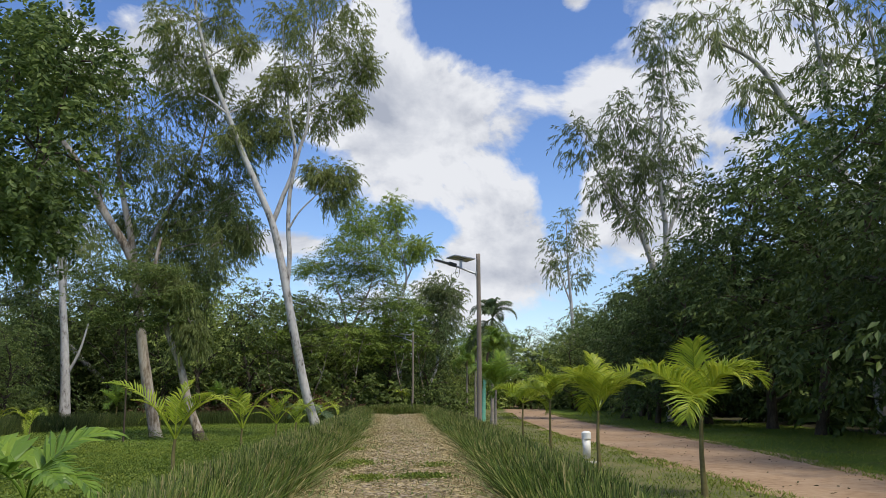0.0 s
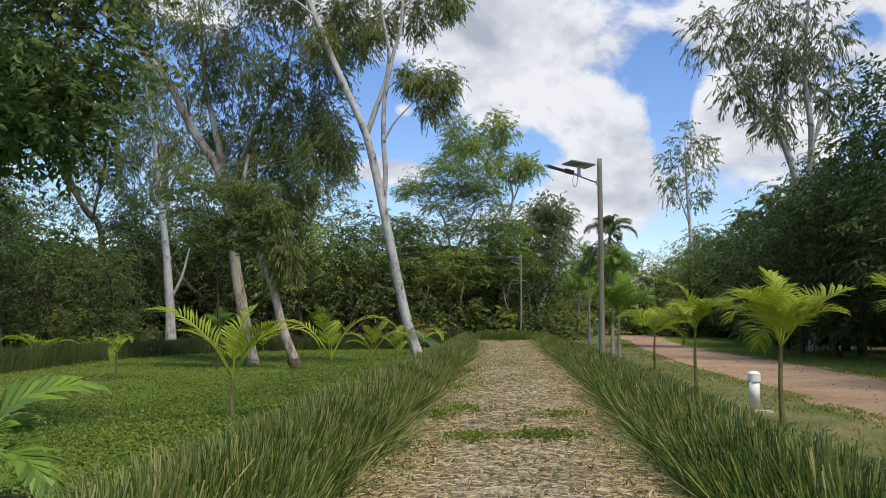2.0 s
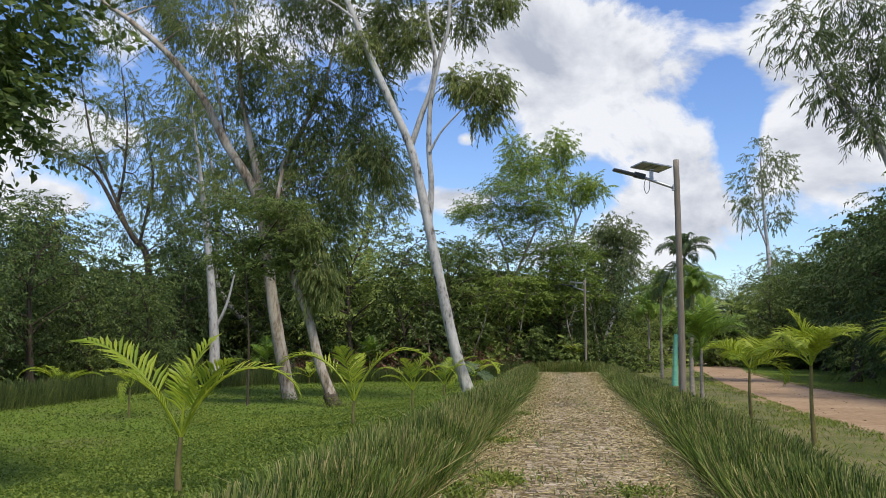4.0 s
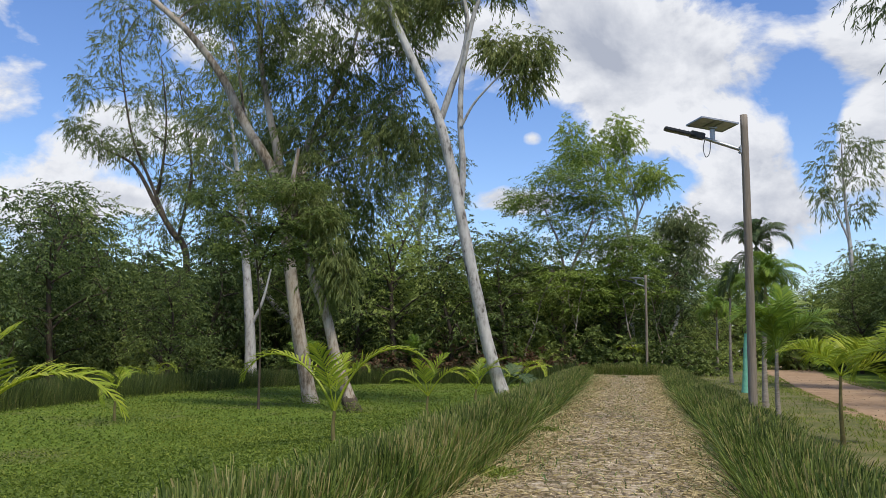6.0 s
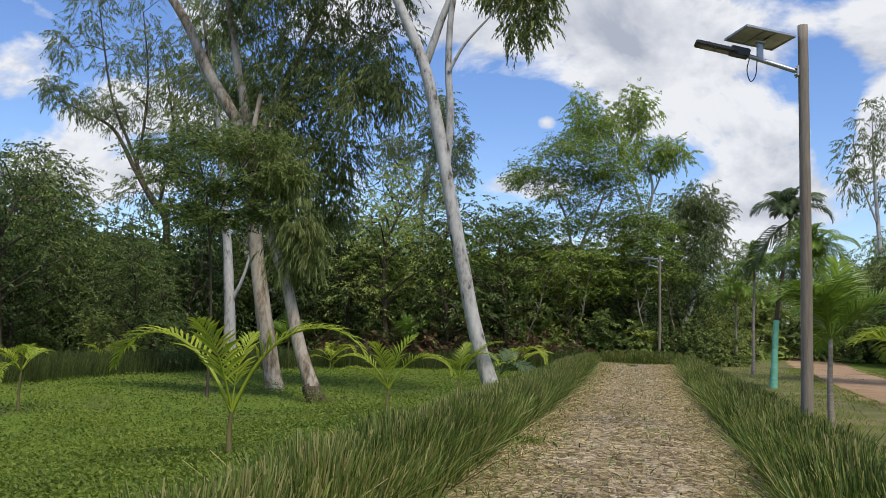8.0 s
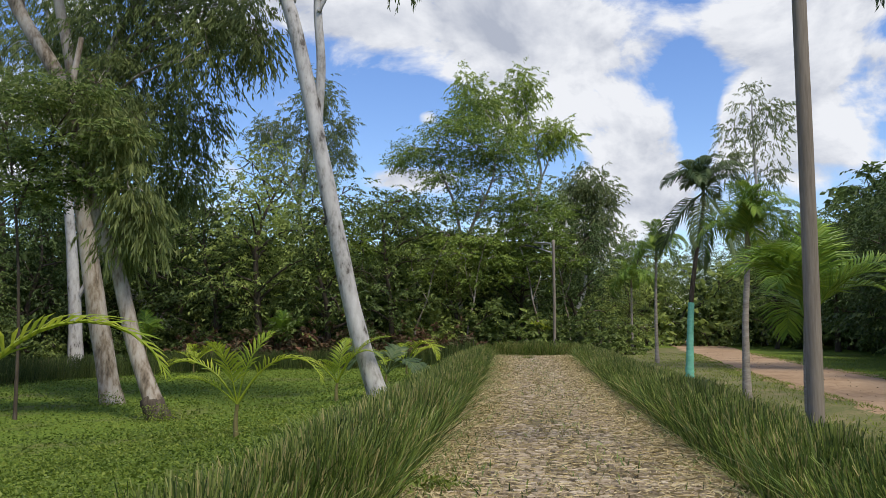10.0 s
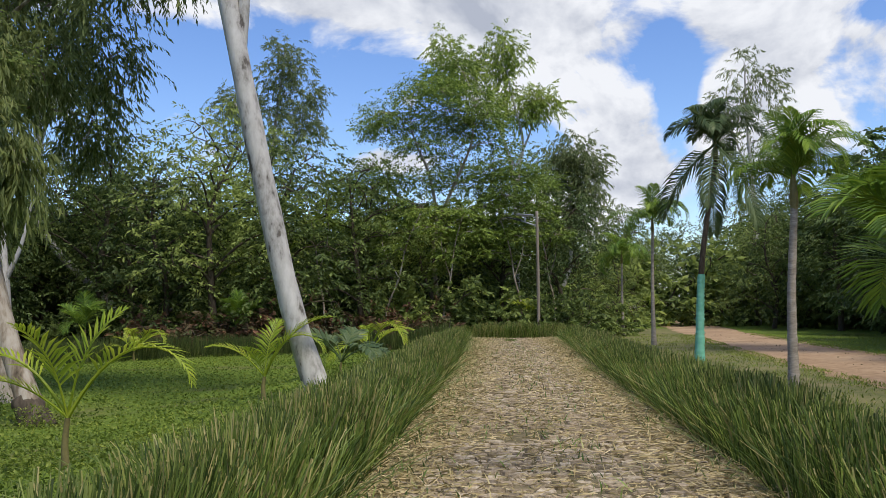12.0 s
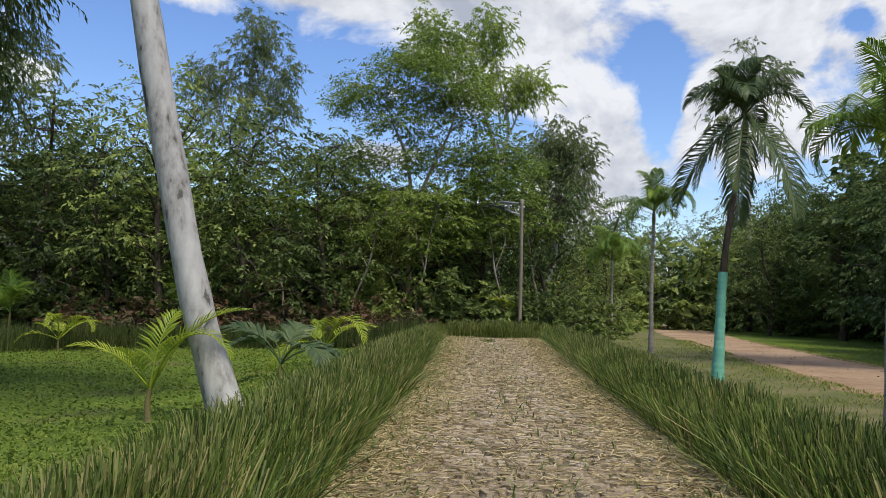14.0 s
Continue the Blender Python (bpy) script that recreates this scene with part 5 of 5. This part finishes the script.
def standpipe(at):
    root = new("standpipe")
    root.location = (*at, 0)
    bm = bmesh.new()
    box(bm, (0.32, 0.24, 0.06), pose(0.12, 0, 0.0))
    part("base", bevelled(bm, 0.015), CONCRETE, root, "square concrete footing", False)
    bm = bmesh.new()
    cyl(bm, 0.085, 0.085, 0.42, pose(0, 0, 0.31), 24)
    part("pipe", bm, PVC, root)
    bm = bmesh.new()
    cyl(bm, 0.10, 0.10, 0.13, pose(0, 0, 0.56), 24)
    cyl(bm, 0.10, 0.06, 0.035, pose(0, 0, 0.642), 24)
    part("cap", bm, PVC, root, "rounded white pipe cap", False)
    return tagged(root, "white plastic standpipe with a cap on a concrete footing", "pipe")


standpipe((3.02, 17.9))


# ---- grass hedges ----
def blades(base, height, lean, width, tip=0.0):
    """Grass blades: each a bent strip that tapers to a point, or to a clipped end of the width tip."""
    n = len(base)
    a = rng.uniform(0, 2 * np.pi, n)
    side = np.stack([np.cos(a), np.sin(a), 0 * a], 1) * width[:, None] * 0.5
    up = np.zeros((n, 3)); up[:, 2] = height
    mid = base + up * 0.6 + lean * 0.45
    end = base + up + lean * 1.0
    o = np.arange(n)[:, None]
    if tip:
        v = np.stack([base - side, base + side, mid + side, mid - side, end + side * tip, end - side * tip], 1).reshape(-1, 3)
        return v, np.vstack([o * 6 + np.array([[0, 1, 2, 3]]), o * 6 + np.array([[3, 2, 4, 5]])])
    v = np.stack([base - side, base + side, mid + side * 0.9, mid - side * 0.9, end], 1).reshape(-1, 3)
    return v, o * 5 + np.array([[0, 1, 2, 3]]), o * 5 + np.array([[3, 2, 4]])


def hedge(name, line, half, height, per_m, label, thin=(1, 1, 1, 1, 1), mat=None):
    line = np.asarray(line, float)
    seg = np.linalg.norm(np.diff(line, axis=0), axis=1)
    s = np.concatenate([[0], np.cumsum(seg)])
    q = rng.uniform(0, s[-1], int(s[-1] * per_m))
    q = np.sort(q[rng.random(len(q)) < np.interp(q / s[-1], [0, 0.12, 0.2, 0.65, 1], thin)])
    tot = len(q)
    x, y = np.interp(q, s, line[:, 0]), np.interp(q, s, line[:, 1])
    i = np.clip(np.searchsorted(s, q) - 1, 0, len(seg) - 1)
    d = np.diff(line, axis=0)[i] / seg[i][:, None]
    nrm = np.stack([-d[:, 1], d[:, 0]], 1)
    # tufts: blades gather round tuft centres
    tuft = np.round(q / 0.16) * 0.16
    u = np.clip(rng.normal(size=tot) * 0.62, -1.1, 1.1) * half
    q2 = q * 0.45 + tuft * 0.55
    x, y = np.interp(q2, s, line[:, 0]) + nrm[:, 0] * u, np.interp(q2, s, line[:, 1]) + nrm[:, 1] * u
    wave = np.array([1 + 0.16 * noise.noise(Vector((a * 0.8, b * 0.8, 0))) + 0.12 * noise.noise(Vector((a * 3, b * 3, 5))) for a, b in zip(x, y)])
    h = height * wave * np.where(rng.random(tot) < 0.7, rng.uniform(0.84, 1.06, tot), rng.uniform(0.45, 0.9, tot))
    lean = np.zeros((tot, 3))
    # each tuft leans its own way; some blades fall well outward
    tid = np.round(q / 0.16).astype(int) * 2 + (u > 0)
    own = rng.normal(size=(tid.max() + 1, 2))[tid]
    fall = np.where(rng.random(tot) < 0.14, 3.0, 1.0)
    out = ((u / half) * 0.10 + own[:, 0] * 0.05 + rng.normal(size=tot) * 0.07) * fall
    lean[:, :2] = nrm * out[:, None] + d * ((own[:, 1] * 0.07 + rng.normal(size=tot) * 0.08) * fall)[:, None]
    h = h * np.where(fall > 1, 0.82, 1.0)
    h = h * (1 - 0.25 * np.abs(u / half))
    v, f4 = blades(np.stack([x, y, ground_z(x)], 1), h, lean, rng.uniform(0.006, 0.014, tot), 0.7)
    return tagged(held(name, mesh_np(name, v, f4), mat or CLIPPED), label, "hedge", "grass hedges", "stuff")


yy = np.arange(-3, 63, 1.0)
hedge("grass_hedge", np.column_stack([left_edge(yy) - 0.42, yy]), 0.44, 0.72, 1400, "clipped hedge of tall green grass along the path", (0.2, 0.3, 1, 0.75, 0.25))
hedge("grass_hedge", np.column_stack([right_edge(yy) + 0.42, yy]), 0.44, 0.70, 1400, "clipped hedge of tall green grass along the path", (0.2, 0.3, 1, 0.75, 0.25))
hedge("grass_hedge", [(-6.0, 62.6), (-4.0, 62.9), (-1.0, 62.6)], 0.4, 0.75, 900, "grass hedge closing the end of the path")
hedge("grass_hedge", [(-19.0, 15), (-20.5, 30), (-22.0, 42), (-21.0, 50), (-17.5, 56.5), (-12.5, 59.5), (-6.4, 61.8)], 0.6, 1.0, 600, "dark grass hedge round the far side of the lawn", mat=FAR_HEDGE)


# ---- lawn, weeds, straw ----
def in_lawn(x, y):
    far = np.interp(y, [0, 15, 30, 42, 50, 56.5, 59.5, 61.8], [-19, -19, -20.3, -21.8, -20.8, -17.3, -12.3, -6.4])
    return (x < left_edge(y) - 0.75) & (x > far)


n, close = 270000, 170000
y = np.concatenate([6 + 32 * rng.beta(1.6, 1.9, close), np.where(rng.random(n - close) < 0.12, rng.uniform(-45, 10, n - close), 4 + 55 * rng.random(n - close))])
x = np.concatenate([-2.6 - np.abs(rng.normal(size=close)) * 5.6, rng.uniform(-21.5, -2.6, n - close)])
fine = np.arange(n) < close
k = in_lawn(x, y)
x, y, fine = x[k], y[k], fine[k]
dens = np.array([noise.noise(Vector((a * 0.5, b * 0.5, 1.0))) for a, b in zip(x, y)])
k = rng.random(len(x)) < 0.8 + 0.6 * dens
x, y, dens, fine = x[k], y[k], dens[k], fine[k]
z = rng.uniform(0.0, 0.06, len(x)) * (1 + 1.4 * np.maximum(dens, 0))
ax = rng.normal(size=(len(x), 3)); ax[:, 2] = np.abs(ax[:, 2]) * 0.5
ls = rng.uniform(0.045, 0.095, len(x)) * np.where(fine, 0.62, 1.0)
v, f = leaf_quads(np.stack([x, y, z + ground_z(x)], 1), ax, ls, ls * 0.6)
tagged(held("lawn", mesh_np("lawn", v, f), LAWN), "low green ground-cover plants and grass", "lawn", kind="stuff")
n = 90000
y = 7 + 60 * rng.random(n) ** 1.2
t = rng.random(n)
lo, hi = right_edge(y) + 0.8, np.interp(y, ROAD_N[:, 0], ROAD_N[:, 1])
f0, f1 = np.interp(y, ROAD_F[:, 0], ROAD_F[:, 1]), np.interp(y, ROAD_F[:, 0], ROAD_F[:, 1]) + 8.0
side = rng.random(n) < 0.6
t = np.where(rng.random(n) < 0.3, np.where(side, 1.06 - 0.2 * t ** 2, 0.12 * t ** 2 - 0.05), t)      # thicker along the road
x = np.where(side, lo + (hi - lo) * t, f0 + (f1 - f0) * t)
dens = np.array([noise.noise(Vector((a * 0.7, b * 0.7, 6.0))) for a, b in zip(x, y)])
k = rng.random(n) < np.where(side, 0.5, 0.65) + 0.8 * dens
x, y = x[k], y[k]
hh = rng.uniform(0.02, 0.09, len(x))
ln = rng.normal(size=(len(x), 3)) * 0.06; ln[:, 2] = 0
v, f4, f3 = blades(np.stack([x, y, 0 * x], 1), hh, ln, rng.uniform(0.008, 0.02, len(x)))
tagged(held("verge_grass", mesh_np("verge_grass", v, f4, f3), LAWN), "short patchy grass beside the dirt road", "grass", kind="stuff")


n = 2400
y = 8 + 60 * rng.random(n) ** 1.2
lo, hi = np.interp(y, ROAD_N[:, 0], ROAD_N[:, 1]) - 1.2, np.interp(y, ROAD_F[:, 0], ROAD_F[:, 1]) + 0.3
x = lo + (hi - lo) * rng.random(n)
k = rng.random(n) < 0.35 + 1.2 * np.array([noise.noise(Vector((a * 0.8, b * 0.8, 21.0))) for a, b in zip(x, y)])
x, y = x[k], y[k]
a = rng.normal(size=(len(x), 3)) * np.array([1, 1, 0.15])
l = rng.uniform(0.03, 0.08, len(x))
v, f = leaf_quads(np.stack([x, y, rng.uniform(0.035, 0.05, len(x))], 1), a, l, l * 0.4, 0.15, 1.0)
tagged(held("road_litter", mesh_np("road_litter", v, f), LITTER), "fallen brown leaves and twigs on the dirt road", "leaf litter", kind="stuff")


def weed(at, r, count, label, tall=0.09, group="weeds on the path"):
    c = np.stack([at[0] + rng.normal(size=count) * r[0] * 0.5, at[1] + rng.normal(size=count) * r[1] * 0.5, ground_z(at[0]) + 0.02 + tall * rng.random(count) ** 1.6], 1)
    a = rng.normal(size=(count, 3)); a[:, 2] = np.abs(a[:, 2])
    l = rng.uniform(0.03, 0.08, count)
    v, f = leaf_quads(c, a, l, l * 0.4, 0.15, 0.8)
    tagged(held("weed_patch", mesh_np("weed_patch", v, f), LAWN), label, "weeds", group, "stuff")


for at, r, cnt in (((-1.25, 13.9), (0.3, 0.25), 420), ((-0.35, 14.2), (0.45, 0.25), 520), ((-1.7, 17.0), (0.35, 0.5), 420), ((-1.95, 16.0), (0.25, 0.4), 320), ((-0.1, 16.5), (0.4, 0.3), 160), ((-2.2, 21.0), (0.25, 0.4), 260), ((-3.4, 58.0), (0.2, 0.3), 140), ((-2.5, 26.5), (0.3, 0.3), 160)):
    weed(at, r, cnt * 3, "low green weeds growing between the path stones")
for at, r, cnt in (((-10.2, 36.1), (0.6, 0.4), 700), ((-13.4, 39.3), (0.6, 0.4), 500), ((-7.4, 14.6), (0.9, 0.8), 900), ((-10.5, 21.5), (1.0, 0.8), 900), ((-11.8, 29.0), (1.0, 0.7), 800), ((-5.2, 19.5), (0.5, 0.6), 500), ((-16.0, 33.5), (1.4, 0.7), 800), ((-8.6, 26.5), (0.8, 0.6), 600)):
    weed(at, r, cnt, "leafy green weeds standing up in the lawn", 0.34, "weeds in the lawn")
n = 26000
y = 7 + 55 * rng.random(n) ** 1.2
e = np.where(rng.random(n) < 0.72, np.abs(rng.normal(size=n)) * 0.33, rng.random(n) * 2.2)
left = rng.random(n) < 0.72
x = np.where(left, left_edge(y) + 0.05 + e, right_edge(y) - 0.05 - 0.7 * e)
k = rng.random(n) < 0.55 + 0.9 * np.array([noise.noise(Vector((a * 0.9, b * 0.6, 12.0))) for a, b in zip(x, y)])
x, y = x[k], y[k]
ln = rng.normal(size=(len(x), 3)) * 0.07; ln[:, 2] = 0
v, f4, f3 = blades(np.stack([x, y, 0 * x + 0.02], 1), rng.uniform(0.04, 0.13, len(x)), ln, rng.uniform(0.008, 0.018, len(x)))
tagged(held("edge_grass", mesh_np("edge_grass", v, f4, f3), HEDGE), "thin green grass creeping over the path edges", "grass", kind="stuff")
n = 100000
y = 7 + 55 * rng.random(n) ** 1.1
e = np.where(rng.random(n) < 0.75, np.abs(rng.normal(size=n)) * 0.36, rng.random(n) * 1.5)
x = np.where(rng.random(n) < 0.5, left_edge(y) + 0.08 + 1.2 * e, right_edge(y) - 0.08 - 1.2 * e)
c = np.stack([x, y, rng.uniform(0.04, 0.075, n)], 1)
a = rng.normal(size=(n, 3)) * np.array([1, 1, 0.12])
l = rng.uniform(0.04, 0.18, n)
v, f = leaf_quads(c, a, l, np.full(n, 0.013), 0.15, 0.8)
tagged(held("straw_litter", mesh_np("straw_litter", v, f), STRAW), "cut dry grass strewn along the path edges", "straw", kind="stuff")


# ---- path stones ----
def stone_shape(rr, wx, wy):
    """A flat, worn stone with an uneven outline and a rounded rim."""
    k = 8
    a = np.linspace(0, 2 * np.pi, k, endpoint=False) + rr.normal(size=k) * 0.16
    sq = 1 / np.maximum(np.abs(np.cos(a)), np.abs(np.sin(a))) ** 0.6
    r = sq * rr.uniform(0.78, 1.08, k)
    low = np.stack([np.cos(a) * r * wx * 0.5, np.sin(a) * r * wy * 0.5, np.full(k, 0.004)], 1)
    tilt = rr.normal(size=2) * 0.03
    top = low * np.array([0.86, 0.84, 0])
    top[:, 2] = 0.042 + top[:, 0] * tilt[0] + top[:, 1] * tilt[1] + rr.normal(size=k) * 0.002
    v = np.vstack([top, low, [[0, 0, 0.045]]])
    i = np.arange(k); j = (i + 1) % k
    return v, np.stack([i + k, j + k, j, i], 1), np.stack([i, j, np.full(k, 2 * k)], 1)


rr = np.random.default_rng(3)
SHAPES = []
for i in range(14):
    s = stone_shape(rr, rr.uniform(0.08, 0.27), rr.uniform(0.075, 0.15))
    me = mesh_np("stone", *s)
    me.materials.append(STONE)
    SHAPES.append((s, me))
vs, f4s, f3s, o, single = [], [], [], 0, 0
y = -2.0
while y < 61.8:
    x0, x1 = left_edge(y) + 0.22, right_edge(y) - 0.22
    x = x0 + rr.uniform(0, 0.2)
    while x < x1:
        (s, q4, q3), me = SHAPES[rr.integers(14)]
        step = np.ptp(s[:, 0]) * 1.05
        px, py, turn, dz = x + step / 2, y + rr.normal() * 0.035, rr.normal() * 0.32 + (math.pi if rr.random() < 0.5 else 0), rr.uniform(-0.03, 0.0)
        bare = noise.noise(Vector((px * 0.9, py * 0.55, 8.0)))
        if bare < 0.42 + 0.25 * rr.random() and rr.random() < 0.95:
            if 32.0 < py < 35.0 and single < 300:
                ob = new("stone", me)
                ob.parent = path
                ob.matrix_basis = pose(px, py, 0.012 + dz, 0, 0, math.degrees(turn))
                single += 1
            else:
                cs, sn = math.cos(turn), math.sin(turn)
                vs.append(np.stack([s[:, 0] * cs - s[:, 1] * sn + px, s[:, 0] * sn + s[:, 1] * cs + py, s[:, 2] + 0.012 + dz], 1))
                f4s.append(q4 + o); f3s.append(q3 + o); o += len(s)
        x += step
    y += rr.uniform(0.105, 0.135)
tagged(held("stones", mesh_np("stones", np.vstack(vs), np.vstack(f4s), np.vstack(f3s)), STONE, path), kind="stuff")
